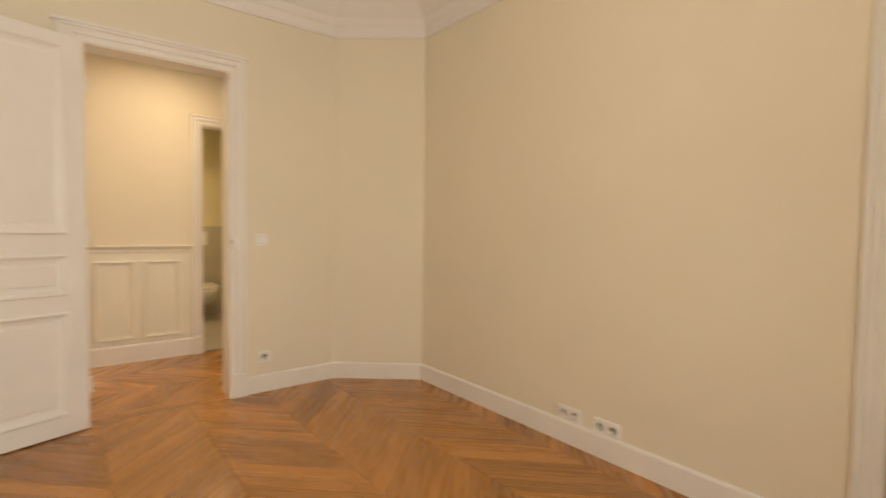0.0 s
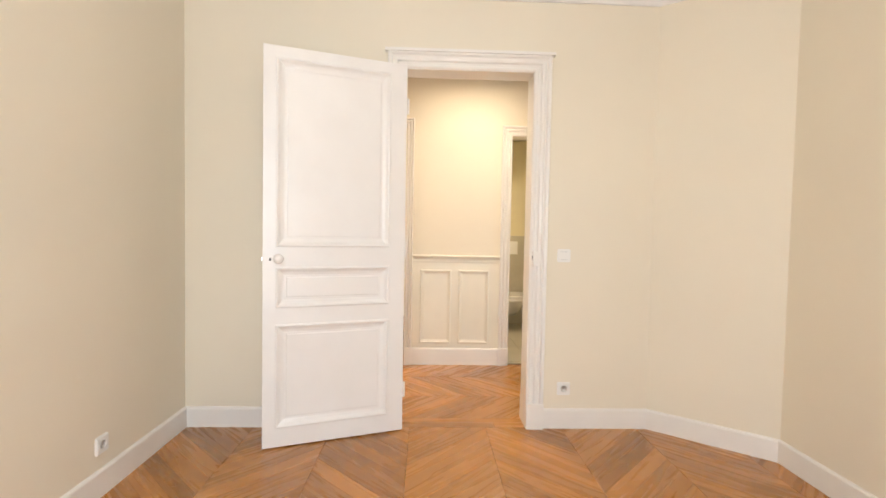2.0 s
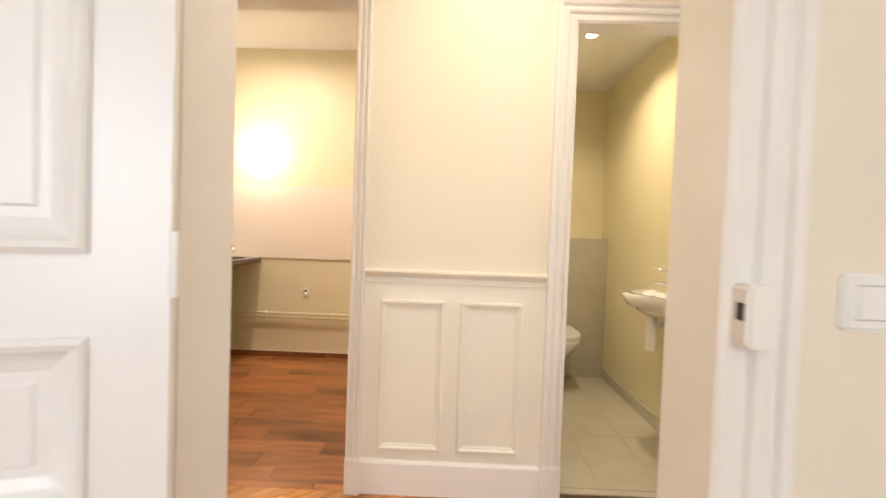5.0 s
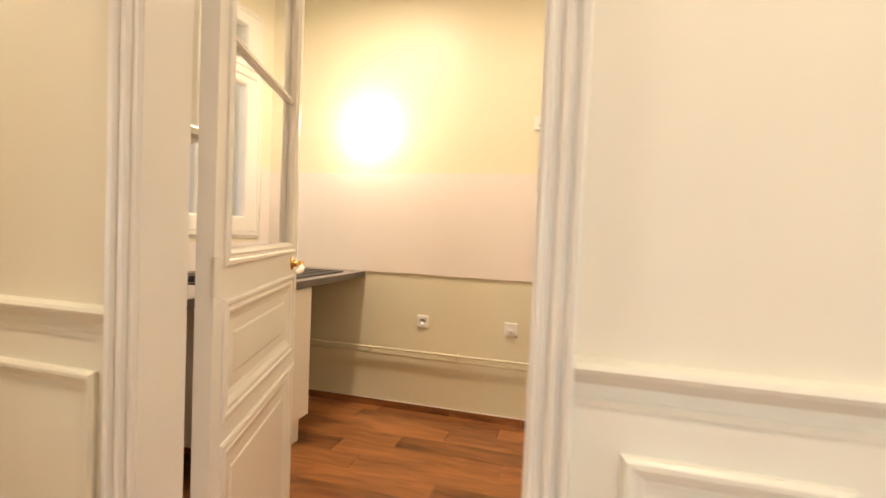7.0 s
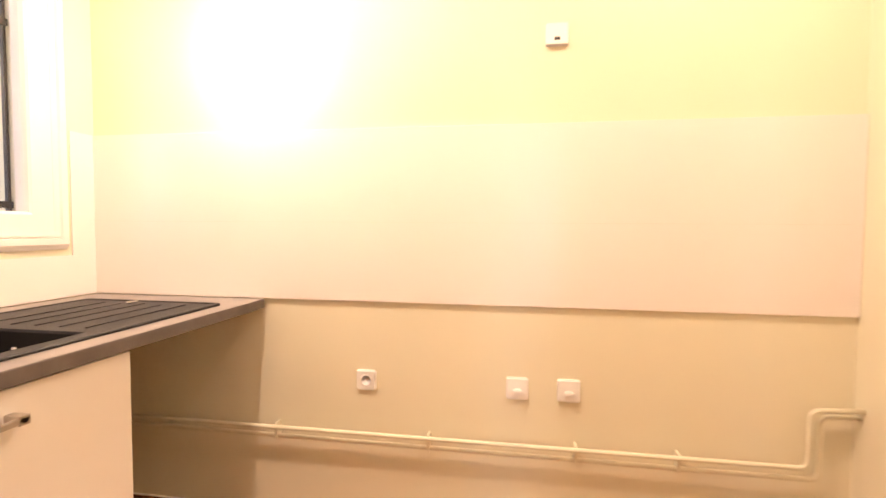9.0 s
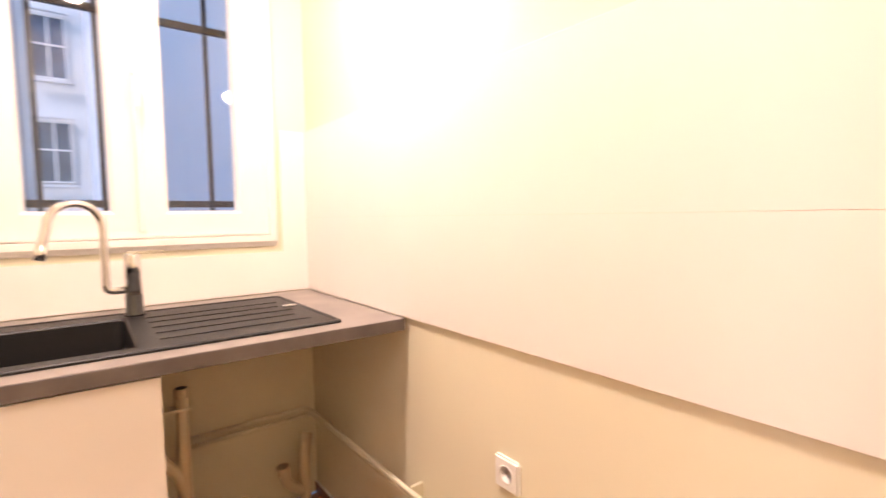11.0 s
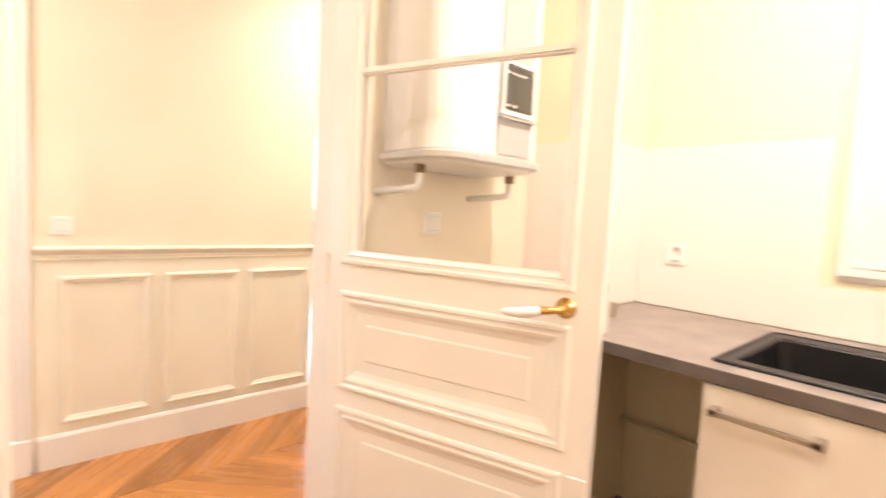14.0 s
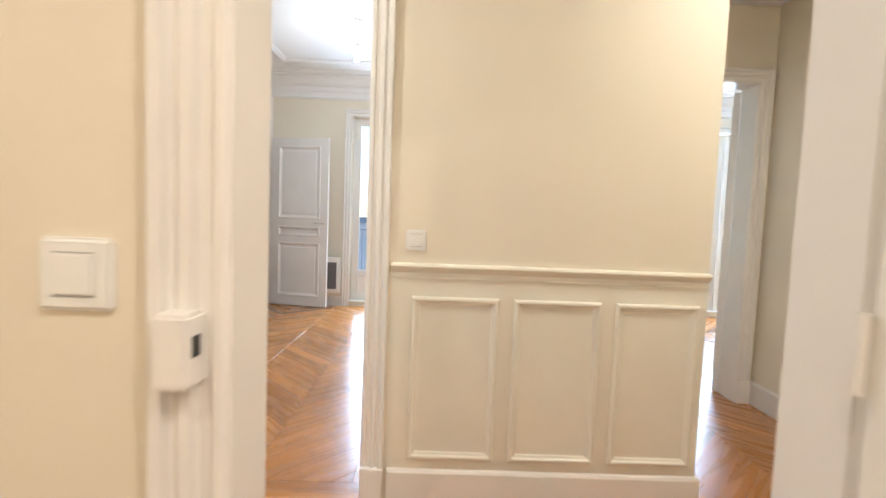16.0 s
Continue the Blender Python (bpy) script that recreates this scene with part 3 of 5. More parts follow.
def knob(parent, x, z, y, sign, mat):
    b = bmesh.new()
    lathe(b, [(0.022, 0.0), (0.022, 0.004), (0.009, 0.008), (0.009, 0.028), (0.018, 0.036), (0.026, 0.046), (0.027, 0.054), (0.022, 0.064), (0.010, 0.070), (0.002, 0.071)], 24, lambda a, c, h: (x + a, y + sign * h, z + c))
    return part("knob", b, mat, parent, "white porcelain door knob", smooth=True)


# bedroom door, swung back almost to the wall
ang = math.degrees(math.atan2(-0.275, -0.77))
bed = panelled_door("panelled_door", "white panelled wooden bedroom door standing wide open", pose(-0.278, 3.985, 0.008, 0, 0, ang), 0.80, 2.195,
                    [(0.095, 0.735, 0.105, 0.685), (0.095, 0.735, 0.775, 1.003), (0.095, 0.735, 1.112, 2.135)], DOORWHITE)
knob(bed, 0.722, 1.050, 0.040, 1, PORCELAIN)
knob(bed, 0.722, 1.050, 0.0, -1, PORCELAIN)
part("keyhole", boxed(0.757, 0.767, 0.0395, 0.0415, 1.037, 1.052, bevel=0.001), DARKHOLE, bed, "small dark keyhole")
part("latch", boxed(0.797, 0.806, 0.012, 0.028, 1.035, 1.060, bevel=0.002), STEEL, bed, "steel latch bolt")
for hz in (0.25, 1.10, 1.95):
    b = bmesh.new()
    tube(b, [(-0.006, 0.046, hz - 0.045), (-0.006, 0.046, hz + 0.045)], 0.007)
    part("hinge", b, TRIM, bed)

# glazed kitchen door, open into the kitchen
kang = 110.0
KPROF = [(0, 0.0), (0, 0.006), (0.005, 0.009), (0.013, 0.009), (0.017, 0.005), (0.024, 0.0047), (0.029, 0.007), (0.036, 0.005), (0.046, -0.001), (0.060, -0.005), (0.092, -0.006), (0.097, -0.003)]
KBEAD = [(0, 0), (0, 0.006), (0.005, 0.009), (0.013, 0.009), (0.017, 0.005), (0.024, 0.0047), (0.029, 0.0065), (0.036, 0.002), (0.040, -0.008), (0.040, -0.0184)]
kit = panelled_door("glazed_door", "ivory half-glazed panelled kitchen door standing open", pose(-1.033, 5.534, 0.008, 0, 0, kang), 0.790, 2.145,
                    [(0.052, 0.728, 0.100, 0.642), (0.052, 0.728, 0.696, 0.990)], DOORWHITE, [(0.052, 0.728, 1.068, 2.08)], 0.040, KPROF, KBEAD)
part("glazing_bar", boxed(0.088, 0.692, 0.006, 0.034, 1.609, 1.630, bevel=0.005), DOORWHITE, kit)
part("cover_plate", boxed(0.745, 0.785, -0.004, 0.001, 0.600, 0.640, bevel=0.001), DOORWHITE, kit, "small painted cover plate")


def lever(parent, x, z, y, sign):
    b = bmesh.new()
    lathe(b, [(0.024, 0.0), (0.024, 0.003), (0.012, 0.006), (0.010, 0.030), (0.013, 0.034), (0.012, 0.042), (0.004, 0.044)], 20, lambda a, c, h: (x + a, y + sign * h, z + c))
    tube(b, [(x, y + sign * 0.036, z), (x - 0.030, y + sign * 0.044, z - 0.004), (x - 0.046, y + sign * 0.046, z - 0.006)], [0.008, 0.009, 0.011], 14)
    lv = part("lever", b, BRASS, parent, "polished brass lever", smooth=True)
    b = bmesh.new()
    tube(b, [(x - 0.044, y + sign * 0.046, z - 0.006), (x - 0.060, y + sign * 0.048, z - 0.010), (x - 0.090, y + sign * 0.050, z - 0.016), (x - 0.125, y + sign * 0.050, z - 0.018), (x - 0.138, y + sign * 0.050, z - 0.018)], [0.010, 0.012, 0.013, 0.009, 0.004], 16)
    part("grip", b, PORCELAIN, lv, "white porcelain grip", smooth=True)


lever(kit, 0.712, 1.030, 0.0, -1)
lever(kit, 0.712, 1.030, 0.040, 1)
part("lock_case", boxed(0.690, 0.800, 0.0400, 0.058, 0.975, 1.095, bevel=0.004), DOORWHITE, kit, "white painted rim lock")
part("latch", boxed(0.797, 0.814, 0.044, 0.054, 1.015, 1.050, bevel=0.002), STEEL, kit, "dark steel latch bolt")
for hz in (0.25, 1.05, 1.90):
    b = bmesh.new()
    tube(b, [(-0.006, -0.006, hz - 0.045), (-0.006, -0.006, hz + 0.045)], 0.007)
    part("hinge", b, TRIM, kit)

# side door of the bedroom, seen from the hall
sang = math.degrees(math.atan2(0.145, -0.745))
side = panelled_door("panelled_door", "white three-panel side door standing open into the bedroom", pose(1.555, -0.010, 0.008, 0, 0, sang), 0.76, 2.10,
                     [(0.10, 0.66, 0.12, 0.80), (0.10, 0.66, 0.88, 1.00), (0.10, 0.66, 1.10, 2.0)], DOORWHITE)
b = bmesh.new()
tube(b, [(0.715, -0.005, 1.05), (0.715, -0.045, 1.05), (0.61, -0.048, 1.05)], 0.008)
part("handle", b, CHROME, side, "chrome lever handle", smooth=True)
# corridor door, folded back into the living room
cor = panelled_door("panelled_door", "white panelled door standing open into the living room", pose(-2.636, 2.70, 0.008, 0, 0, -124), 0.75, 2.13,
                    [(0.10, 0.66, 0.12, 0.80), (0.10, 0.66, 0.88, 1.12), (0.10, 0.66, 1.20, 2.06)], DOORWHITE)
part("lock_plate", boxed(0.757, 0.7615, 0.008, 0.032, 0.96, 1.10, bevel=0.001), STEEL, cor, "dark steel lock plate")


# ---- windows ----


def french_window(name, hole, y_in, label, depth=0.12):
    x0, x1, z0, z1 = hole
    e = thing(name, label, "window", kind="structure")
    b = bmesh.new()
    casing(b, lambda a, c, p: (a, y_in + p, c), x0, x1, z1, CASE, 0.0)
    part("window_frame", b, TRIM, e)
    xm = 0.5 * (x0 + x1)
    for a0, a1 in ((x0 + 0.01, xm - 0.002), (xm + 0.002, x1 - 0.01)):
        b = bmesh.new()
        yy0, yy1 = y_in - depth - 0.05, y_in - depth
        for bx in ((a0, a1, z0, z0 + 0.40), (a0, a1, z1 - 0.09, z1), (a0, a0 + 0.085, z0 + 0.40, z1 - 0.09), (a1 - 0.085, a1, z0 + 0.40, z1 - 0.09)):
            box(b, bx[0], bx[1], yy0, yy1, bx[2], bx[3])
        rect_loops(b, lambda a, c, p: (a, yy1 + p, c), a1 - a0 - 0.14, 0.24, DPROF, a0 + 0.07, z0 + 0.09)
        sash = part("sash", b, TRIM, e)
        g = part("pane", boxed(a0 + 0.08, a1 - 0.08, yy0 + 0.02, yy0 + 0.024, z0 + 0.395, z1 - 0.085), GLASS, sash, "clear glass pane")
        g.visible_shadow = False
    part("window_sill", boxed(x0, x1, y_in - 0.30, y_in - 0.004, 0.0, z0 + 0.005), TRIM, e)
    b = bmesh.new()
    tube(b, [(xm, y_in - depth + 0.015, z0 + 0.05), (xm, y_in - depth + 0.015, z1 - 0.05)], 0.009)
    part("espagnolette", b, TRIM, e)
    return e


french_window("window_2", WINB, BS, "white french window with lower panels, daylight behind")
french_window("window_3", WINL, -0.20, "white french window of the living room")


# small window at the hall's end
e = thing("window_4", "small white casement window at the end of the hall", "window", kind="structure")
b = bmesh.new()
rect_loops(b, lambda a, c, p: (HE - p, a, c), WINH[1] - WINH[0] + 0.12, WINH[3] - WINH[2] + 0.12, [(0, 0), (0, 0.014), (0.02, 0.022), (0.05, 0.014), (0.06, 0.012), (0.064, -0.06)], WINH[0] - 0.06, WINH[2] - 0.06, cap=False)
part("window_frame", b, TRIM, e)
for zz in (WINH[2], 0.5 * (WINH[2] + WINH[3]) - 0.02, WINH[3] - 0.04):
    part("sash_bar", boxed(HE + 0.02, HE + 0.05, WINH[0], WINH[1], zz, zz + 0.04, bevel=0.004), TRIM, e)
g = part("pane", boxed(HE + 0.034, HE + 0.037, WINH[0], WINH[1], WINH[2], WINH[3]), GLASS, e, "clear glass pane")
g.visible_shadow = False


def guard_rail(x0, x1, y, z0=0.1, z1=1.0):
    e = thing("balcony_railing", "pale grey iron balcony railing outside the window", "railing")
    part("top_rail", boxed(x0, x1, y - 0.02, y + 0.02, z1 - 0.02, z1, bevel=0.004), RAILGREY, e)
    part("bottom_rail", boxed(x0, x1, y - 0.012, y + 0.012, z0, z0 + 0.02), RAILGREY, e)
    n = int((x1 - x0) / 0.11)
    for k in range(n + 1):
        xx = x0 + 0.01 + (x1 - x0 - 0.02) * k / n
        part("bar", boxed(xx - 0.006, xx + 0.006, y - 0.006, y + 0.006, z0, z1 - 0.02), RAILGREY, e)


guard_rail(WINB[0] + 0.001, WINB[1] - 0.001, -0.27)
guard_rail(WINL[0] + 0.001, WINL[1] - 0.001, -0.47)


# ---- wall plates ----
def plate(x, y, z, turn, name, label, kind="socket", size=0.082, parent=None):
    """Wall plate whose face looks along local -y."""
    e = thing(name, label, name.replace("_", " "), pose(x, y, z, 0, 0, turn))
    s = size / 2
    part("cover", boxed(-s, s, -0.010, 0.012, -s, s, bevel=0.005, segments=3), PLASTIC, e)
    if kind == "socket":
        b = bmesh.new()
        lathe(b, [(0.024, 0.0105), (0.0215, 0.0110), (0.020, 0.0104), (0.002, 0.0103)], 24, lambda a, c, h: (a, -h, c))
        part("well", b, PLASTIC, e, smooth=True)
        # pin holes are flat grey discs, their shade put into the colour
        for xx, zz in ((-0.0095, 0), (0.0095, 0), (0, 0.012)):
            b = bmesh.new()
            lathe(b, [(0.0022, 0.0100), (0.0022, 0.0106)], 10, lambda a, c, h: (xx + a, -h, zz + c))
            part("hole", b, BOILERGREY, e)
    elif kind == "switch":
        part("rocker", boxed(-s * 0.56, s * 0.56, -0.014, -0.0095, -s * 0.56, s * 0.56, bevel=0.002), PLASTIC, e)
        # grooves are thin grey bars, coloured as the shade in them
        for zz in (-0.60, 0.60):
            part("groove", boxed(-s * 0.56, s * 0.56, -0.0106, -0.0098, s * zz - 0.0008, s * zz + 0.0008), BOILERGREY, e)
    elif kind == "double":
        for a, c in ((-0.56, -0.02), (0.02, 0.56)):
            part("rocker", boxed(s * a, s * c, -0.014, -0.0095, -s * 0.56, s * 0.56, bevel=0.002), PLASTIC, e)
        for zz in (-0.60, 0.60):
            part("groove", boxed(-s * 0.56, s * 0.56, -0.0106, -0.0098, s * zz - 0.0008, s * zz + 0.0008), BOILERGREY, e)
    elif kind == "outlet":
        part("cable_outlet", boxed(-s * 0.35, s * 0.35, -0.030, -0.0095, -s * 0.35, s * 0.05, bevel=0.004), PLASTIC, e)
    elif kind == "hook":
        part("outlet", boxed(-0.010, 0.010, -0.0112, -0.0095, -0.022, -0.010), DARKHOLE, e, "dark lamp outlet slot")
        part("lip", boxed(-s * 0.9, s * 0.9, -0.016, -0.0095, -s * 0.95, -s * 0.72, bevel=0.002), PLASTIC, e)
    return e


def double_socket(x, y, z, turn):
    e = thing("double_socket", "white plastic double wall socket above the baseboard", "socket", pose(x, y, z, 0, 0, turn), group="bedroom wall sockets")
    part("cover", boxed(-0.076, 0.076, -0.010, 0.012, -0.041, 0.041, bevel=0.005, segments=3), PLASTIC, e)
    for cx in (-0.035, 0.035):
        b = bmesh.new()
        lathe(b, [(0.024, 0.0105), (0.0215, 0.0110), (0.020, 0.0104), (0.002, 0.0103)], 24, lambda a, c, h: (cx + a, -h, c))
        part("well", b, PLASTIC, e, smooth=True)
        # grey discs for the shaded pin holes
        for xx, zz in ((-0.0095, 0), (0.0095, 0), (0, 0.012)):
            b = bmesh.new()
            lathe(b, [(0.0022, 0.0100), (0.0022, 0.0106)], 10, lambda a, c, h: (cx + xx + a, -h, zz + c))
            part("hole", b, BOILERGREY, e)


plate(0.719, BN, 1.085, 0, "light_switch", "white plastic light switch beside the bedroom door", "switch")
plate(0.740, BN, 0.250, 0, "wall_socket", "white plastic wall socket near the baseboard")
plate(BW, 3.25, 0.232, 90, "wall_socket", "white plastic wall socket on the side wall")
plate(-0.475, HS, 1.095, 180, "light_switch", "white plastic light switch above the chair rail", "switch")
plate(-0.139, KS, 1.107, 180, "light_switch", "white plastic light switch beside the kitchen door", "switch", 0.086)
plate(-1.475, KS, 1.20, 180, "boiler_switch", "white plastic switch plate under the boiler", "switch", 0.084)
double_socket(BE, 2.165, 0.165, -90)
double_socket(BE, 1.935, 0.162, -90)


def strike(x, y, z, out, label):
    """Rim lock keeper on a door frame."""
    e = thing("lock_keeper", label, "lock keeper")
    ys = sorted((y - out * 0.01, y + out * 0.042))
    part("case", boxed(x - 0.021, x + 0.021, ys[0], ys[1], z - 0.043, z + 0.043, bevel=0.005), TRIM, e)
    ys = sorted((y + out * 0.016, y + out * 0.033))
    part("slot", boxed(x - 0.0218, x - 0.0205, ys[0], ys[1], z - 0.006, z + 0.018), DARKHOLE, e, "dark latch slot")


strike(-0.272, KS + 0.012, 1.030, 1, "white painted lock keeper on the kitchen door frame")
strike(0.535, BN - 0.018, 1.065, -1, "white painted lock keeper on the bedroom door frame")


# ---- kitchen fittings, drawn on their own grid and set into the room together ----
ROOM = (KW, KE, KS, KN)
WINDOW = WINK
FIT = 0.945
GRID = Matrix.Translation((-0.0207, 0.2396, 0.060)) @ Matrix.Scale(FIT, 4)
GROUND = -0.0635
KW, KE, KS, KN = -2.486, 0.514, 5.540, 7.758
WINK = (6.62, 7.61, 1.10, 2.62)
before = set(scene.objects)
plate(-1.242, KN, 0.567, 0, "wall_socket", "white plastic wall socket below the splashback")
plate(-0.638, KN, 0.569, 0, "cable_outlet", "white plastic cable outlet plate on the kitchen wall", "outlet", 0.086)
plate(-0.446, KN, 0.571, 0, "cable_outlet", "white plastic cable outlet plate on the kitchen wall", "outlet", 0.086)
plate(-0.511, KN, 1.897, 0, "lamp_outlet", "white empty lamp outlet high on the kitchen wall", "hook", 0.084)
e = thing("wall_socket", "white plastic wall socket with a data port above the worktop", "wall socket", pose(KW + 0.006, 6.092, 1.128, 0, 0, 90))
part("cover", boxed(-0.041, 0.041, -0.010, 0.004, -0.050, 0.041, bevel=0.005, segments=3), PLASTIC, e)
b = bmesh.new()
lathe(b, [(0.024, 0.0105), (0.0215, 0.0110), (0.020, 0.0104), (0.002, 0.0103)], 24, lambda a, c, h: (a, -h, c + 0.008))
part("well", b, PLASTIC, e, smooth=True)
part("port", boxed(-0.018, 0.018, -0.0112, -0.0098, -0.038, -0.028), BOILERGREY, e)


# splashback panels
b = boxed(KW, KE - 0.002, KN - 0.012, KN, 1.2044, 1.575, bevel=0.0004, segments=1)
structure("splashback_panel", b, SPLASH, "white laminate splashback panel on the kitchen wall", "splashback")
b = boxed(KW, KE - 0.002, KN - 0.012, KN, 0.888, 1.2040, bevel=0.0004, segments=1)
structure("splashback_panel", b, SPLASH, "white laminate splashback panel on the kitchen wall", "splashback")
b = bmesh.new()
box(b, KW, KW + 0.006, 5.915, WINK[0] - 0.027, 0.888, 1.588)
box(b, KW, KW + 0.006, WINK[0] - 0.027, KN - 0.012, 0.888, 1.060)
box(b, KW, KW + 0.006, WINK[1] + 0.03, KN - 0.012, 1.060, 1.575)
structure("splashback_panel", b, SPLASH, "white laminate splashback panel behind the sink", "splashback")
b = bmesh.new()
box(b, KW + 0.006, -2.12, 5.915, 5.921, 0.888, 1.588)
box(b, -2.12, -2.114, KS, 5.921, 0.888, 1.588)
structure("splashback_panel", b, SPLASH, "white laminate splashback panel on the wall pier", "splashback")

# worktop with a cut-out for the sink
WT0, WT1 = 0.847, 0.885
SX0, SX1, SY0, SY1 = -2.340, -1.752, 6.500, 7.570
FX = -1.680
e = thing("worktop", "grey concrete-look laminate kitchen worktop", "worktop")
b = bmesh.new()
ix0, ix1, iy0, iy1 = SX0 + 0.02, SX1 - 0.02, SY0 + 0.02, SY1 - 0.02
bx0 = KW + 0.008
lattice(b, sorted([bx0, -2.112, ix0, ix1, FX - 0.002]), [KS + 0.004, 5.923, iy0, iy1, KN - 0.014],
        lambda u, v: not (u < -2.112 and v < 5.923) and not (ix0 < u < ix1 and iy0 < v < iy1), lambda u, v, w: (u, v, w), WT0, WT1)
part("top", b, WTOP, e)
part("front_edge", boxed(FX - 0.002, FX + 0.001, KS + 0.004, KN - 0.014, WT0, WT1 - 0.001, bevel=0.001, segments=1), WEDGE, e, "dark grey front edge strip")

# sink
e = thing("kitchen_sink", "black composite single-bowl sink with ribbed drainer set into the worktop", "sink")
BY0, BY1 = SY0 + 0.045, 7.050
BX0, BX1 = SX0 + 0.095, SX1 - 0.060
TOP = WT1 + 0.009


def ring(b, x0, x1, y0, y1, z, r, n=5):
    pts = []
    for cx, cy, a0 in ((x1 - r, y1 - r, 0), (x0 + r, y1 - r, 90), (x0 + r, y0 + r, 180), (x1 - r, y0 + r, 270)):
        for k in range(n + 1):
            a = radians(a0 + 90 * k / n)
            pts.append(b.verts.new((cx + r * math.cos(a), cy + r * math.sin(a), z)))
    return pts


def bridge(b, rows, cap=False):
    for A, B in zip(rows, rows[1:]):
        n = len(A)
        for k in range(n):
            b.faces.new((A[k], A[(k + 1) % n], B[(k + 1) % n], B[k]))
    if cap:
        b.faces.new(rows[-1])


b = bmesh.new()
outer = [ring(b, SX0 - d, SX1 + d, SY0 - d, SY1 + d, z, 0.02) for d, z in ((0.0, WT1 + 0.0005), (0.0, WT1 + 0.006), (-0.004, TOP), (-0.012, TOP), (-0.018, TOP - 0.003))]
bridge(b, outer)
part("rim", b, SINK, e)
b = bmesh.new()
z = TOP - 0.003
lattice(b, [SX0 + 0.018, BX0, BX1, SX1 - 0.018], [SY0 + 0.018, BY0, BY1, SY1 - 0.018], lambda u, v: not (BX0 < u < BX1 and BY0 < v < BY1), lambda u, v, w: (u, v, w), z - 0.006, z)
part("deck", b, SINK, e)
b = bmesh.new()
bridge(b, [ring(b, BX0 - 0.001, BX1 + 0.001, BY0 - 0.001, BY1 + 0.001, z + 0.0005, 0.004), ring(b, BX0 + 0.004, BX1 - 0.004, BY0 + 0.004, BY1 - 0.004, z - 0.006, 0.03), ring(b, BX0 + 0.014, BX1 - 0.014, BY0 + 0.014, BY1 - 0.014, z - 0.15, 0.05), ring(b, BX0 + 0.05, BX1 - 0.05, BY0 + 0.05, BY1 - 0.05, z - 0.18, 0.05)], cap=True)
part("bowl", b, SINK, e, smooth=False)
for k in range(5):
    xx = SX1 - 0.11 - k * 0.085
    part("drainer_rib", boxed(xx - 0.0035, xx + 0.0035, BY1 + 0.05, SY1 - 0.06 - 0.02 * (k % 2), z - 0.0005, z + 0.0022, bevel=0.001), SINK, e)
b = bmesh.new()
lathe(b, [(0.014, 0), (0.014, 0.004), (0.010, 0.005), (0.002, 0.005)], 20, lambda a, c, h: (-2.10 + a, 7.525 + 1.9 * c, z + h))
part("overflow", b, CHROME, e, "polished steel overflow cap", smooth=True)
b = bmesh.new()
lathe(b, [(0.016, 0), (0.016, 0.004), (0.004, 0.006)], 20, lambda a, c, h: (-2.02 + a, BY1 - 0.018 - h, z - 0.06 + c))
part("bowl_overflow", b, CHROME, e, "polished steel overflow cap", smooth=True)

# tap
e = thing("kitchen_tap", "chrome swan-neck mixer tap with a black base on the sink", "tap")
TX, TY = -2.285, 7.078
b = bmesh.new()
lathe(b, [(0.030, 0), (0.030, 0.006), (0.026, 0.012), (0.0255, 0.066), (0.024, 0.069)], 28, lambda a, c, h: (TX + a, TY + c, z + h))
part("base", b, SCREEN, e, "glossy black tap base", smooth=True)
b = bmesh.new()
lathe(b, [(0.024, 0.069), (0.024, 0.196), (0.022, 0.202), (0.004, 0.204)], 28, lambda a, c, h: (TX + a, TY + c, z + h))
body = part("body", b, CHROME, e, smooth=True)
b = boxed(TX - 0.008, TX + 0.010, TY - 0.02, TY + 0.095, z + 0.203, z + 0.211, bevel=0.003)
part("lever", b, CHROME, body)
b = bmesh.new()
ry = TY - 0.072
pts = piped([(TX, TY - 0.015, z + 0.086), (TX, ry, z + 0.086), (TX, ry, z + 0.27)], 0.02)
R = 0.075
pts += [Vector((TX + 0.45 * (R - R * math.cos(a)), ry - (R - R * math.cos(a)) * 0.9, z + 0.29 + R * math.sin(a))) for a in (math.pi * k / 14 for k in range(0, 15))]
tip = pts[-1]
pts += [tip + Vector((0.006, -0.012, -0.045)), tip + Vector((0.010, -0.020, -0.085))]
tube(b, pts, 0.0125, 16)
part("spout", b, CHROME, e, smooth=True)
b = bmesh.new()
tube(b, [tip + Vector((0.006, -0.012, -0.045)), tip + Vector((0.010, -0.020, -0.090))], 0.0155, 16)
part("nozzle", b, CHROME, e, smooth=True)

# sink cabinet
CY0, CY1 = 6.507, 7.082
e = thing("sink_cabinet", "white laminate sink base cabinet with one door", "cabinet")
b = bmesh.new()
box(b, -2.25, -1.722, CY0 + 0.002, CY0 + 0.020, 0.10, WT0)
box(b, -2.25, -1.722, CY1 - 0.020, CY1 - 0.002, 0.10, WT0)
box(b, -2.25, -1.722, CY0 + 0.020, CY1 - 0.020, 0.10, 0.118)
box(b, -2.25, -2.235, CY0 + 0.020, CY1 - 0.020, 0.118, 0.60)
part("body", b, UNITWHITE, e)
door = part("door", boxed(-1.719, -1.700, CY0 + 0.001, CY1 - 0.001, 0.104, 0.838, bevel=0.0015), UNITWHITE, e)
b = boxed(-1.668, -1.658, 6.534, 6.772, 0.768, 0.782, bevel=0.002)
for yy in (6.534, 6.752):
    box(b, -1.700, -1.658, yy, yy + 0.020, 0.765, 0.785)
part("handle", b, STEEL, door, "brushed steel bar handle")
part("plinth", boxed(-1.775, -1.760, CY0 + 0.002, CY1 - 0.002, GROUND, 0.10), UNITWHITE, e)

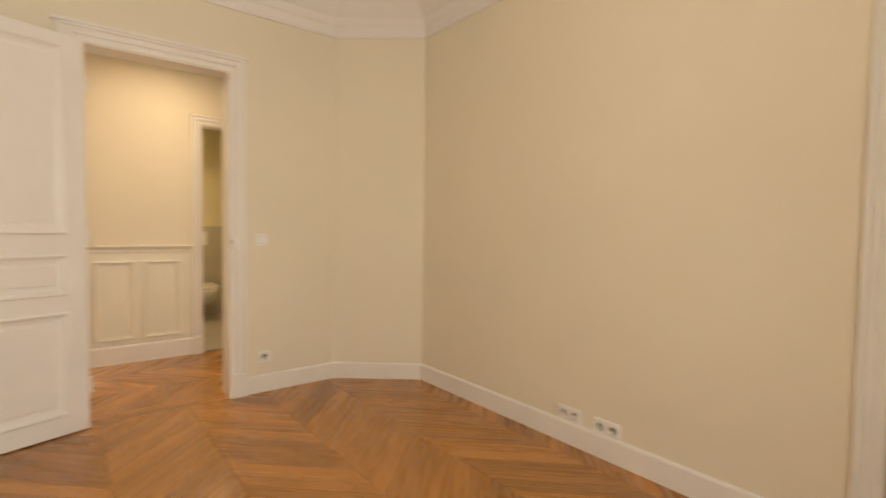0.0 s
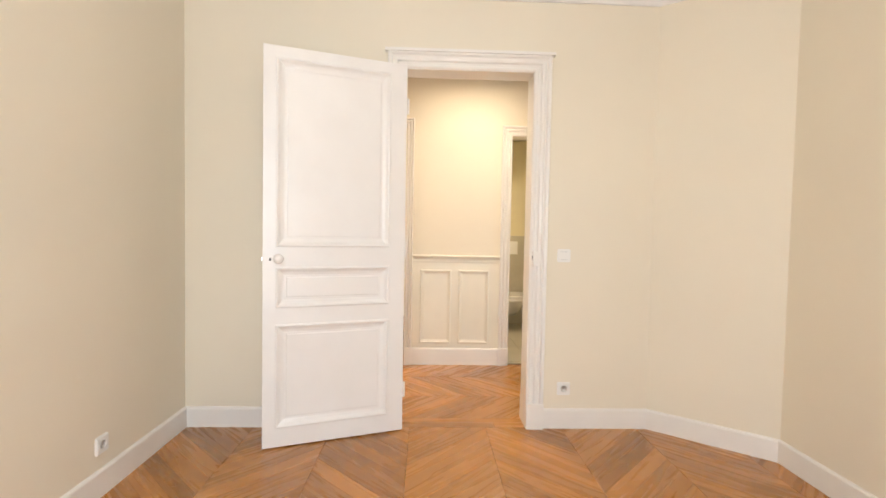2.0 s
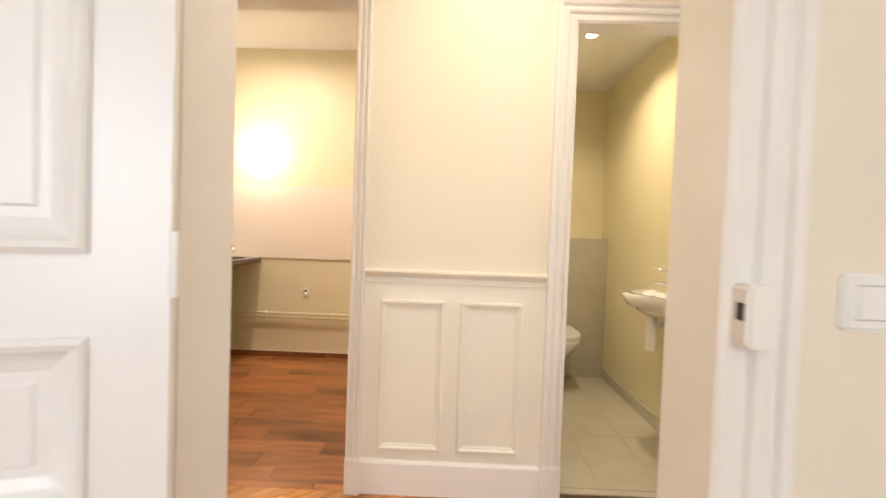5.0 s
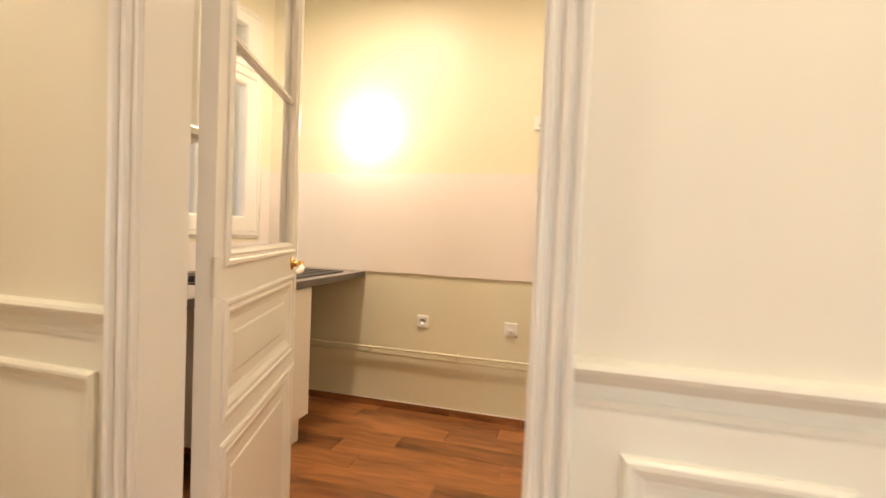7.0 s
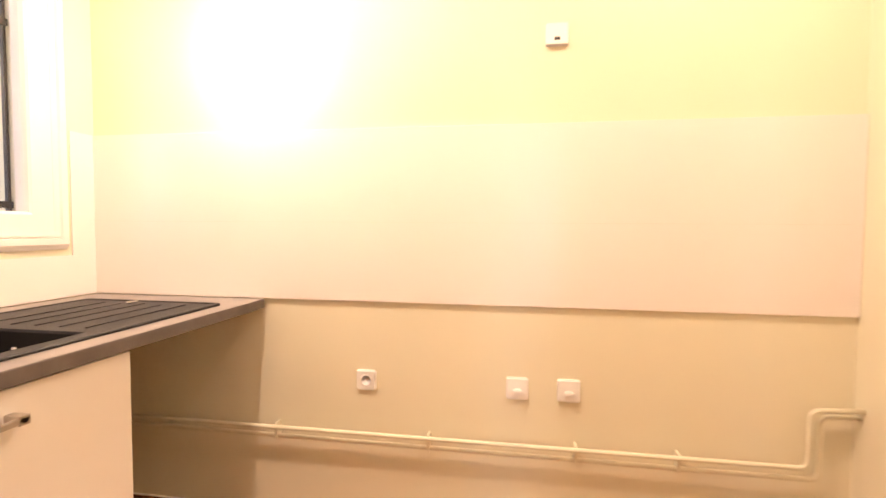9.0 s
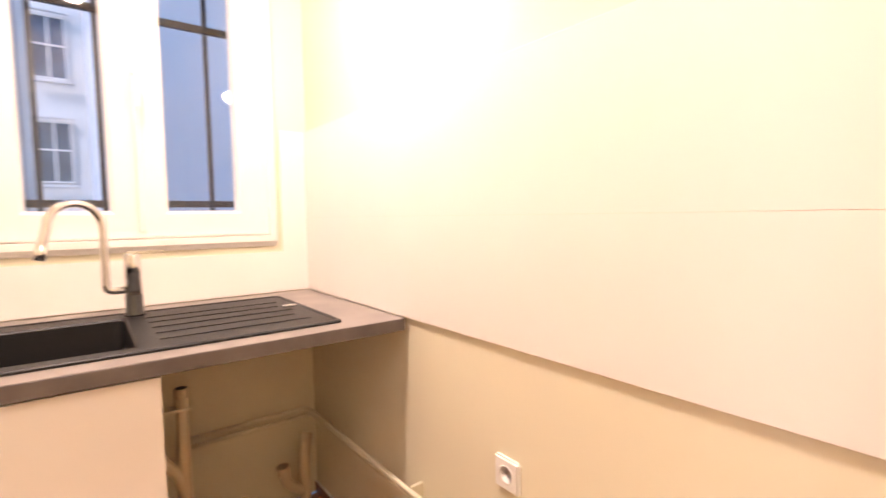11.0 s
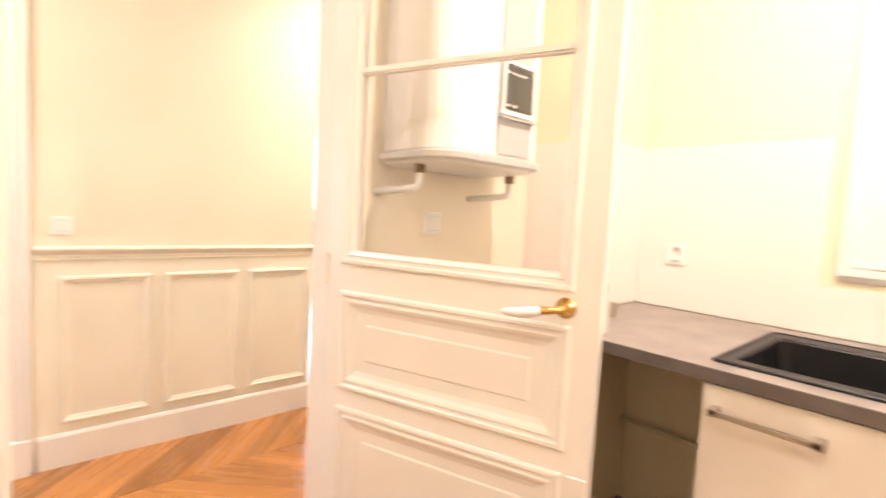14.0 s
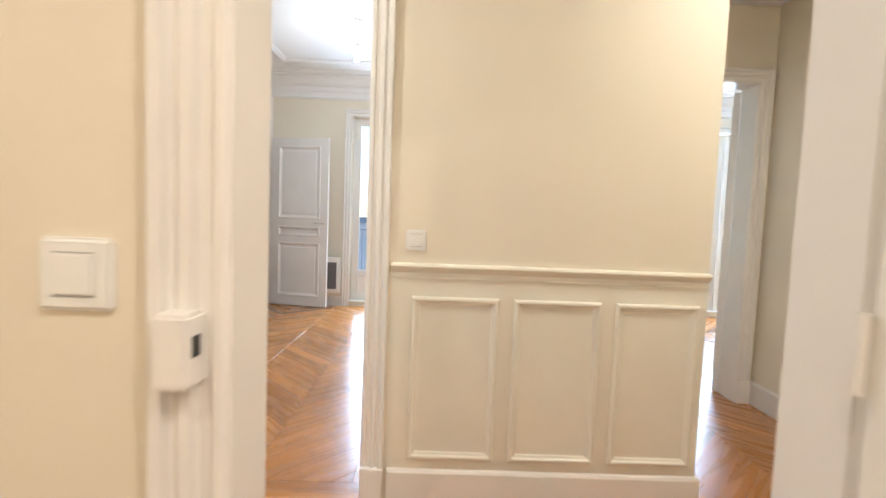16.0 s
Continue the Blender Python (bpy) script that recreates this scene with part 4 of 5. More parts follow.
# pipes
e = thing("heating_pipes", "pair of cream painted pipes along the kitchen wall", "pipes")
b = bmesh.new()
tube(b, piped([(KW + 0.05, 7.20, 0.363), (KW + 0.05, KN - 0.05, 0.363), (0.352, KN - 0.05, 0.366), (0.352, KN - 0.05, 0.570), (KE, KN - 0.05, 0.576)], 0.035), 0.0085, 12)
part("pipe", b, PIPEPAINT, e, smooth=True)
b = bmesh.new()
tube(b, piped([(KW + 0.028, 7.20, 0.318), (KW + 0.028, KN - 0.028, 0.322), (0.396, KN - 0.028, 0.318), (0.396, KN - 0.028, 0.543), (KE, KN - 0.028, 0.544)], 0.035), 0.0085, 12)
part("pipe", b, PIPEPAINT, e, smooth=True)
for xx in (-1.62, -0.98, -0.42, -0.06):
    part("clip", boxed(xx - 0.005, xx + 0.005, KN - 0.045, KN, 0.310, 0.376, bevel=0.002), PIPEPAINT, e)
part("clip", boxed(KW, KW + 0.062, 7.215, 7.228, 0.305, 0.378, bevel=0.002), PIPEPAINT, e)
e = thing("wall_pipe", "cream painted pipe along the wall under the worktop", "pipes")
b = bmesh.new()
tube(b, [(KW + 0.03, 5.92, 0.332), (KW + 0.03, 6.60, 0.326)], 0.012, 12)
part("pipe", b, PIPEPAINT, e, smooth=True)

e = thing("waste_pipes", "beige plastic drain pipes under the worktop", "drain pipes")
PX, PA, PB, PT = -2.158, 7.106, 7.182, 0.655
b = bmesh.new()
tube(b, piped([(PX, PA, PT), (PX, PA, 0.44), (PX, PB - 0.012, 0.36), (PX, PB - 0.004, 0.30)], 0.03), 0.019, 16)
part("drain_pipe", b, PVC, e, smooth=True)
b = bmesh.new()
tube(b, [(PX, PB, PT), (PX, PB, 0.45), (PX, PB, GROUND)], 0.019, 16)
part("drain_pipe", b, PVC, e, smooth=True)
b = bmesh.new()
tube(b, piped([(PX + 0.03, 7.00, 0.30), (PX + 0.03, PA + 0.012, 0.30), (PX + 0.02, PA + 0.02, 0.19), (PX, PB, 0.13)], 0.045), 0.020, 16)
part("trap", b, PVC, e, smooth=True)
for yy in (PA, PB):
    b = bmesh.new()
    lathe(b, [(0.0195, 0), (0.0215, 0.003), (0.0215, 0.030), (0.0150, 0.031)], 20, lambda a, c, h: (PX + a, yy + c, PT - 0.030 + h))
    part("collar", b, PVC, e)
    # dark disc on the pipe's end, for the shade inside it
    b = bmesh.new()
    lathe(b, [(0.0165, 0), (0.0165, 0.0012)], 20, lambda a, c, h: (PX + a, yy + c, PT + 0.001 + h))
    part("open_end", b, DARKHOLE, e, "dark open pipe end")
part("bracket", boxed(PX - 0.03, PX + 0.02, PA - 0.06, PB + 0.02, 0.585, 0.593), PIPEPAINT, e)

e = thing("floor_drain", "beige plastic branch drain in the kitchen corner", "drain pipe")
b = bmesh.new()
tube(b, piped([(-2.36, 7.655, GROUND), (-2.36, 7.655, 0.19), (-2.395, 7.685, 0.27)], 0.05), 0.024, 16)
part("stand_pipe", b, PVC, e, smooth=True)
b = bmesh.new()
tube(b, piped([(-2.36, 7.655, 0.04), (-2.345, 7.575, 0.10), (-2.345, 7.560, 0.17)], 0.03), 0.021, 16)
part("branch", b, PVC, e, smooth=True)
b = bmesh.new()
tube(b, [(-2.345, 7.562, 0.150), (-2.345, 7.558, 0.182)], 0.026, 16)
part("collar", b, PVC, e)

# wall bulb
e = thing("wall_bulb", "lit bare bulb in a white wall lampholder", "light bulb")
b = bmesh.new()
lathe(b, [(0.040, 0), (0.040, 0.008), (0.024, 0.012), (0.022, 0.045), (0.018, 0.048)], 24, lambda a, c, h: (-1.69 + a, KN - h, 1.885 + c))
part("lampholder", b, PLASTIC, e, smooth=True)
b = bmesh.new()
lathe(b, [(0.014, 0.049), (0.018, 0.062), (0.028, 0.085), (0.030, 0.100), (0.025, 0.118), (0.012, 0.128), (0.002, 0.130)], 24, lambda a, c, h: (-1.69 + a, KN - h, 1.885 + c))
g = part("bulb", b, BULB, e, "glowing glass bulb", smooth=True)
g.visible_shadow = False

# ---- windows ----
def kitchen_window():
    y0, y1, z0, z1 = WINK
    e = thing("window_1", "white double casement window with a transom above the sink", "window", kind="structure")
    fx0, fx1 = KW - 0.055, KW + 0.012
    b = bmesh.new()
    put = lambda a, c, p: (KW + 0.002 + p, a, c)
    rect_loops(b, put, y1 - y0 - 0.012, z1 - z0 + 0.02, [(0, 0), (0, 0.014), (0.008, 0.02), (0.03, 0.02), (0.036, 0.012), (0.06, 0.012), (0.062, -0.05)], y0 + 0.018, z0 + 0.0, cap=False)
    part("window_frame", b, TRIM, e)
    t0, t1 = 2.190, 2.245
    part("transom", boxed(fx0, fx1, y0 + 0.03, y1 - 0.03, t0, t1, bevel=0.006), TRIM, e)
    ym = 0.5 * (7.037 + 7.217)
    for s, (a0, a1, g0, g1) in enumerate(((y0 + 0.035, ym - 0.002, 6.808, 7.036), (ym + 0.002, y1 - 0.035, 7.218, 7.462))):
        for lo, hi, glo, ghi, nm in ((z0 + 0.045, t0 - 0.004, 1.236, t0 - 0.055, "sash"), (t1 + 0.004, z1 - 0.03, t1 + 0.06, z1 - 0.09, "transom_sash")):
            b = bmesh.new()
            sp = [(0, -0.05), (0, 0.006), (0.006, 0.012)]
            loops = []
            for d, p in sp:
                loops.append([(a0 + d, lo + d, p), (a1 - d, lo + d, p), (a1 - d, hi - d, p), (a0 + d, hi - d, p)])
            for d, p in ((0.012, 0.012), (0.004, 0.006), (0.0, -0.012), (0.0, -0.05)):
                loops.append([(g0 - d, glo - d, p), (g1 + d, glo - d, p), (g1 + d, ghi + d, p), (g0 - d, ghi + d, p)])
            vs = [[b.verts.new((KW + 0.0 + p, a, c)) for a, c, p in L] for L in loops]
            for A, B in zip(vs, vs[1:]):
                for k in range(4):
                    b.faces.new((A[k], A[(k + 1) % 4], B[(k + 1) % 4], B[k]))
            sash = part(nm, b, TRIM, e)
            g = part("pane", boxed(KW - 0.022, KW - 0.019, g0 - 0.004, g1 + 0.004, glo - 0.004, ghi + 0.004), GLASS, sash, "clear glass pane")
            g.visible_shadow = False
    b = bmesh.new()
    tube(b, [(KW + 0.018, ym, z0 + 0.06), (KW + 0.018, ym, t0)], 0.010)
    part("cover_strip", b, TRIM, e)
    b = boxed(KW + 0.010, KW + 0.024, ym - 0.014, ym + 0.014, 1.655, 1.745, bevel=0.004)
    tube(b, [(KW + 0.02, ym, 1.72), (KW + 0.055, ym, 1.722), (KW + 0.062, ym + 0.004, 1.71), (KW + 0.058, ym + 0.006, 1.60)], [0.009, 0.010, 0.010, 0.008])
    part("handle", b, PLASTIC, e, "white window handle", smooth=False)
    part("drip_bar", boxed(KW + 0.006, KW + 0.022, y0 + 0.055, y1 - 0.032, 1.134, 1.150, bevel=0.004), TRIM, e)
    b = bmesh.new()
    run(b, [(KW, y1 + 0.002), (KW, y0 + 0.024)], [(0, 1.086), (0.008, 1.088), (0.012, 1.096), (0.017, 1.102), (0.016, 1.112), (0, 1.116)])
    part("window_sill", b, TRIM, e)
    return e


kitchen_window()

# window bars of the kitchen
e = thing("window_bars", "dark iron safety bars outside the kitchen window", "window bars")
for zz in (1.268, 2.013):
    part("crossbar", boxed(KW - 0.255, KW - 0.235, WINK[0], WINK[1], zz - 0.014, zz + 0.014), IRON, e)
for yy in (6.64, 6.837, 7.032, 7.226, 7.42, 7.60):
    part("bar", boxed(KW - 0.262, KW - 0.246, yy - 0.009, yy + 0.009, WINK[2], WINK[3]), IRON, e)

# set the grid into the room
for ob in [o for o in scene.objects if o not in before and o.parent is None]:
    ob.matrix_world = GRID @ ob.matrix_world
KW, KE, KS, KN = ROOM
WINK = WINDOW

# boiler
e = thing("wall_boiler", "white wall-hung gas boiler with a grey base and display", "boiler")
QX0, QX1, QY1, QZ0, QZ1 = -1.735, -1.245, 5.775, 1.400, 2.13
b = bmesh.new()


def dshape(b, g, z, r):
    """Outline of the boiler in plan: square at the wall, rounded at the front."""
    pts = [(QX0 - g, KS + 0.002), (QX1 + g, KS + 0.002)]
    for cx, a0 in ((QX1 + g - r, 0), (QX0 - g + r, 90)):
        for k in range(7):
            a = radians(a0 + 15 * k)
            pts.append((cx + r * math.cos(a), QY1 + g - r + r * math.sin(a)))
    return [b.verts.new((x, y, z)) for x, y in pts]


rows = [dshape(b, g, z, 0.10) for g, z in ((-0.004, QZ0 + 0.03), (0, QZ0 + 0.034), (0, QZ1 - 0.01), (-0.01, QZ1))]
b.faces.new(rows[0][::-1])
bridge(b, rows, cap=True)
part("case", b, BOILERWHITE, e)
b = bmesh.new()
rows = [dshape(b, g, z, 0.105) for g, z in ((0.0, QZ0), (0.014, QZ0 + 0.006), (0.016, QZ0 + 0.022), (0.008, QZ0 + 0.0295))]
b.faces.new(rows[0][::-1])
bridge(b, rows, cap=True)
part("base_tray", b, ALUMINIUM, e, "brushed aluminium base tray")
b = bmesh.new()
rows = [dshape(b, g, z, 0.10) for g, z in ((-0.05, QZ0 - 0.014), (-0.012, QZ0 - 0.008), (-0.006, QZ0 - 0.0005))]
b.faces.new(rows[0][::-1])
bridge(b, rows, cap=True)
part("underside", b, PLASTIC, e, "white moulded underside")
part("control_strip", boxed(-1.640, -1.468, QY1 - 0.003, QY1 + 0.005, QZ0 + 0.035, QZ1 - 0.02, bevel=0.004), BOILERGREY, e, "satin grey control strip")
frame_ = part("display_frame", boxed(-1.635, -1.474, QY1 + 0.004, QY1 + 0.011, 1.560, 1.735, bevel=0.004), PLASTIC, e, "pale plastic display surround")
part("display", boxed(-1.626, -1.492, QY1 + 0.010, QY1 + 0.0135, 1.578, 1.722, bevel=0.002), SCREEN, frame_, "dark glossy display")
part("shelf_lip", boxed(-1.640, -1.468, QY1 + 0.004, QY1 + 0.022, 1.548, 1.556, bevel=0.002), BOILERGREY, e, "thin grey lip under the display")
# row of white dots: light reflected in the display, modelled as white bars
for k in range(4):
    part("display_glint", boxed(-1.505 - 0.026 * k, -1.494 - 0.026 * k, QY1 + 0.0132, QY1 + 0.0142, 1.690, 1.697), PLASTIC, frame_, "small white painted reflection on the display")
for k in range(2):
    part("button", boxed(-1.512 - 0.03 * k, -1.498 - 0.03 * k, QY1 + 0.0132, QY1 + 0.0150, 1.588, 1.596, bevel=0.001), PLASTIC, frame_, "small white button")
for xx, tx in ((-1.285, 0.06), (-1.715, 0.06)):
    b = bmesh.new()
    tube(b, piped([(xx, 5.63, QZ0 - 0.02), (xx, 5.63, 1.315), (xx + tx, KS, 1.300)], 0.028), 0.012, 14)
    part("pipe", b, PLASTIC, e, "white painted pipe", smooth=True)
    b = bmesh.new()
    lathe(b, [(0.018, 0), (0.018, 0.030)], 6, lambda a, c, h: (xx + a, 5.63 + c, QZ0 - 0.038 + h))
    part("nut", b, DULLBRASS, e, "dull dark brass pipe nut")

# ---- toilet ----
slab("toilet_tiled_box", KE + 0.052, 1.423, 7.30, 7.48, 0, 1.17, WCTILE, "beige tiled cistern box behind the toilet", "wall")
e = thing("toilet", "white wall-hung toilet with closed seat on the tiled box", "toilet")
CX = 0.95
b = bmesh.new()
prev = []
for f, wid, ln, zz in ((0, 0.10, 0.16, 0.14), (1, 0.13, 0.26, 0.20), (2, 0.165, 0.42, 0.30), (3, 0.18, 0.50, 0.37), (4, 0.18, 0.51, 0.40)):
    rowv = [b.verts.new((CX + wid, 7.298, zz))]
    for k in range(13):
        a = math.pi * k / 12
        rowv.append(b.verts.new((CX + wid * math.cos(a), 7.298 - (ln - wid) - wid * math.sin(a), zz)))
    rowv.append(b.verts.new((CX - wid, 7.298, zz)))
    prev.append(rowv)
b.faces.new(prev[0][::-1])
bridge(b, prev, cap=True)
part("bowl", b, PORCELAIN, e, smooth=True)
b = bmesh.new()
prev = []
for wid, ln, zz in ((0.18, 0.49, 0.402), (0.188, 0.50, 0.408), (0.188, 0.50, 0.430), (0.18, 0.49, 0.440)):
    rowv = []
    for k in range(17):
        a = math.pi * k / 16
        rowv.append(b.verts.new((CX + wid * math.cos(a), 7.26 - (ln - wid) + 0.03 - wid * math.sin(a), zz)))
    rowv += [b.verts.new((CX - wid, 7.25, zz)), b.verts.new((CX + wid, 7.25, zz))]
    prev.append(rowv)
b.faces.new(prev[0][::-1])
bridge(b, prev, cap=True)
part("seat", b, PORCELAIN, e, "white closed toilet seat")
e = thing("flush_plate", "white flush plate on the tiled cistern box", "flush plate")
part("plate", boxed(0.82, 1.07, 7.286, 7.300, 0.93, 1.10, bevel=0.004), PLASTIC, e)
for xx in (0.835, 0.95):
    part("button", boxed(xx, xx + 0.105, 7.282, 7.287, 0.945, 1.085, bevel=0.002), PLASTIC, e)

e = thing("hand_basin", "small white porcelain corner hand basin on the toilet wall", "basin")
WX, BYA, BYB, BZ = 1.425, 5.84, 6.30, 0.86
b = bmesh.new()


def basin_ring(b, g, z, cut=0.0):
    out = []
    for k in range(24):
        a = 2 * math.pi * k / 24
        cy, cx = 0.5 * (BYA + BYB), WX - 0.002 - cut
        rx, ry = (0.26 - g) * (1 if math.cos(a) < 0 else 0), 0.5 * (BYB - BYA) - g
        out.append(b.verts.new((cx + (rx * math.cos(a) if math.cos(a) < 0 else 0) - g * (0 if math.cos(a) < 0 else 0), cy + ry * math.sin(a), z)))
    return out


rows = [basin_ring(b, g, zz) for g, zz in ((0.10, BZ - 0.125), (0.05, BZ - 0.10), (0.006, BZ - 0.02), (0.0, BZ), (0.012, BZ + 0.004))]
bridge(b, rows)
b.faces.new(rows[0][::-1])
rows2 = [rows[-1], basin_ring(b, 0.03, BZ - 0.006, 0.07), basin_ring(b, 0.07, BZ - 0.07, 0.08)]
bridge(b, rows2, cap=True)
part("bowl", b, PORCELAIN, e, smooth=True)
b = bmesh.new()
tube(b, piped([(WX - 0.13, 6.07, BZ - 0.10), (WX - 0.13, 6.07, BZ - 0.32), (WX - 0.13, 6.07, BZ - 0.33)], 0.01), 0.030, 18)
part("trap", b, PLASTIC, e, "white plastic bottle trap", smooth=True)
b = bmesh.new()
tube(b, [(WX - 0.13, 6.07, BZ - 0.18), (WX, 6.07, BZ - 0.18)], 0.016, 14)
part("waste_arm", b, PLASTIC, e, smooth=True)
for dy in (-0.09, -0.13):
    b = bmesh.new()
    tube(b, piped([(WX, 6.04 + dy, BZ - 0.20), (WX - 0.05, 6.04 + dy, BZ - 0.20), (WX - 0.06, 6.01, BZ - 0.08)], 0.02), 0.006, 10)
    part("hose", b, STEEL, e, "braided steel hose", smooth=True)
e = thing("basin_tap", "chrome single-lever basin tap", "tap")
b = bmesh.new()
lathe(b, [(0.022, 0), (0.022, 0.008), (0.019, 0.012), (0.019, 0.10), (0.021, 0.105), (0.020, 0.125), (0.004, 0.130)], 22, lambda a, c, h: (WX - 0.055 + a, 6.01 + c, BZ + h))
tube(b, [(WX - 0.06, 6.01, BZ + 0.055), (WX - 0.11, 6.04, BZ + 0.068), (WX - 0.150, 6.06, BZ + 0.058)], 0.011, 12)
part("body", b, CHROME, e, smooth=True)
b = bmesh.new()
tube(b, [(WX - 0.055, 6.01, BZ + 0.128), (WX - 0.10, 6.03, BZ + 0.142), (WX - 0.15, 6.05, BZ + 0.148)], [0.010, 0.006, 0.005], 12)
part("lever", b, CHROME, e, smooth=True)
moulding("baseboard", [(1.425, KS), (1.425, 7.30)], [(0, 0), (0.01, 0), (0.01, 0.075), (0.006, 0.08), (0, 0.08)], "beige tile skirting in the toilet", WCTILE, category="baseboard")

# ---- ceiling lamps ----
# the fitting at (-1.98, 4.74) is added, unseen, to go with the second hall lamp
for at in ((0.30, 4.72, HCEIL), (-1.98, 4.74, HCEIL), (0.95, 6.35, 2.45), (-0.02, 6.85, KCEIL), (-1.45, 6.68, KCEIL)):
    e = thing("ceiling_spot", "small lit recessed ceiling spot with a white ring", "ceiling spot", pose(*at), group="recessed ceiling spots")
    b = bmesh.new()
    lathe(b, [(0.052, -0.0005), (0.052, -0.004), (0.036, -0.007), (0.034, -0.002)], 28)
    part("trim_ring", b, PLASTIC, e, smooth=True)
    b = bmesh.new()
    lathe(b, [(0.033, -0.0006), (0.033, -0.003), (0.01, -0.0035)], 24)
    g = part("lens", b, SPOTGLOW, e, "glowing lens")
e = thing("pendant_bulb", "lit bare bulb hanging from the bedroom ceiling", "light bulb", pose(0.22, 1.66, BCEIL))
b = bmesh.new()
lathe(b, [(0.05, 0), (0.048, -0.012), (0.02, -0.022), (0.004, -0.024)], 24)
part("ceiling_cap", b, PLASTIC, e, smooth=True)
b = bmesh.new()
tube(b, [(0, 0, -0.02), (0, 0, -0.22)], 0.004, 8)
part("cable", b, PLASTIC, e)
b = bmesh.new()
lathe(b, [(0.018, -0.21), (0.020, -0.215), (0.020, -0.26), (0.016, -0.265)], 20)
part("lampholder", b, PLASTIC, e)
b = bmesh.new()
lathe(b, [(0.014, -0.266), (0.020, -0.285), (0.030, -0.312), (0.030, -0.33), (0.022, -0.352), (0.004, -0.36)], 20)
g = part("bulb", b, BULB, e, "glowing glass bulb", smooth=True)
g.visible_shadow = False

# convector beside the bedroom window
e = thing("wall_convector", "white electric convector with a dark front on the wall", "radiator")
part("case", boxed(0.66, 1.22, BS + 0.02, BS + 0.10, 0.18, 0.63, bevel=0.008), PLASTIC, e)
part("front_panel", boxed(0.70, 1.18, BS + 0.099, BS + 0.104, 0.23, 0.57, bevel=0.002), RADGREY, e, "dark grey front panel")
for xx in (0.75, 1.10):
    part("bracket", boxed(xx, xx + 0.03, BS, BS + 0.022, 0.25, 0.55), PLASTIC, e)

# ---- courtyard ----
slab("ground", -400, 400, -400, 400, -9.2, -9.0, GROUNDM, "grey courtyard and street ground", "ground")


def facade_window(parent, x, y, z, w, h, deep=0.18):
    win = part("window", boxed(x - deep, x - deep + 0.03, y - w / 2, y + w / 2, z, z + h), FARGLASS, parent, "grey reflecting window")
    b = bmesh.new()
    for q in ((y - w / 2, y - w / 2 + 0.06), (y + w / 2 - 0.06, y + w / 2), (y - 0.03, y + 0.03)):
        box(b, x - deep + 0.03, x - deep + 0.07, q[0], q[1], z, z + h)
    for q in (z, z + h * 0.52, z + h - 0.06):
        box(b, x - deep + 0.03, x - deep + 0.066, y - w / 2, y + w / 2, q, q + 0.05)
    part("frame", b, TRIM, win)
    part("sill", boxed(x - 0.02, x + 0.12, y - w / 2 - 0.1, y + w / 2 + 0.1, z - 0.16, z - 0.06, bevel=0.02), FACADE, win)
    part("sill", boxed(x - 0.02, x + 0.08, y - w / 2 - 0.1, y + w / 2 + 0.1, z + h + 0.04, z + h + 0.14, bevel=0.02), FACADE, win)


e = thing("courtyard_building", "pale rendered building across the courtyard with tall windows", "building")
FXW = -20.0
wins = [(yy, zz) for yy in (-0.35, 1.30, 2.95, 4.60, 6.27, 7.95) for zz in (-7.4, -4.1, -0.85, 2.4, 5.65, 8.9)]
b = bmesh.new()
wall_y(b, -12.0, 14.0, FXW - 0.5, FXW, 12.5, [], z0=-9.0)
part("wall", b, FACADE, e)
for yy, zz in wins:
    facade_window(e, FXW + 0.19, yy, zz, 0.92, 1.95)
part("roof", boxed(FXW - 1.5, FXW + 0.25, -12.0, 14.0, 12.5, 12.9, bevel=0.05), ZINC, e, "zinc roof edge")
b = bmesh.new()
tube(b, [(FXW + 0.12, 5.45, -9), (FXW + 0.12, 5.45, 12.4)], 0.07, 12)
part("downpipe", b, ZINC, e, "grey zinc downpipe")
e = thing("neighbour_building", "plain grey rendered side of the neighbouring building", "building")
part("wall", boxed(-14.0, -6.0, 7.06, 16.0, -9.0, 9.5), FACADE2, e)
part("roof", boxed(-14.1, -5.85, 6.95, 16.0, 9.5, 9.9, bevel=0.05), ZINC, e, "zinc roof edge")
b = bmesh.new()
tube(b, [(-5.9, 9.55, -9), (-5.9, 9.55, 9.4)], 0.06, 12)
part("downpipe", b, ZINC, e, "grey zinc downpipe")

# street opposite the french windows
e = thing("street_building", "pale stone building across the street", "building")
part("wall", boxed(-22, 22, -31, -30, -9, 0.6), FACADE, e)
part("roof", boxed(-22, 22, -32, -29.7, 0.6, 1.0), ZINC, e, "zinc roof edge")
for xx in range(-18, 19, 3):
    for zz in (-8.2, -5.1, -2.0):
        win = part("window", boxed(xx - 0.6, xx + 0.6, -30.02, -29.96, zz, zz + 2.1), FARGLASS, e, "grey reflecting window")
        part("frame", boxed(xx - 0.05, xx + 0.05, -29.97, -29.93, zz, zz + 2.1), TRIM, win)

# ---- floors, laid board by board ----
def clip(poly, region):
    """A convex polygon cut to a convex region (counter-clockwise)."""
    out = poly
    for (ax, ay), (bx, by) in zip(region, region[1:] + region[:1]):
        src, out = out, []
        if not src:
            return []
        side = lambda p: (bx - ax) * (p[1] - ay) - (by - ay) * (p[0] - ax)
        for p, q in zip(src, src[1:] + src[:1]):
            s, t = side(p), side(q)
            if s >= 0:
                out.append(p)
            if (s >= 0) != (t >= 0):
                k = s / (s - t)
                out.append((p[0] + k * (q[0] - p[0]), p[1] + k * (q[1] - p[1])))
    return out


def area(poly):
    return 0.5 * abs(sum(p[0] * q[1] - q[0] * p[1] for p, q in zip(poly, poly[1:] + poly[:1])))


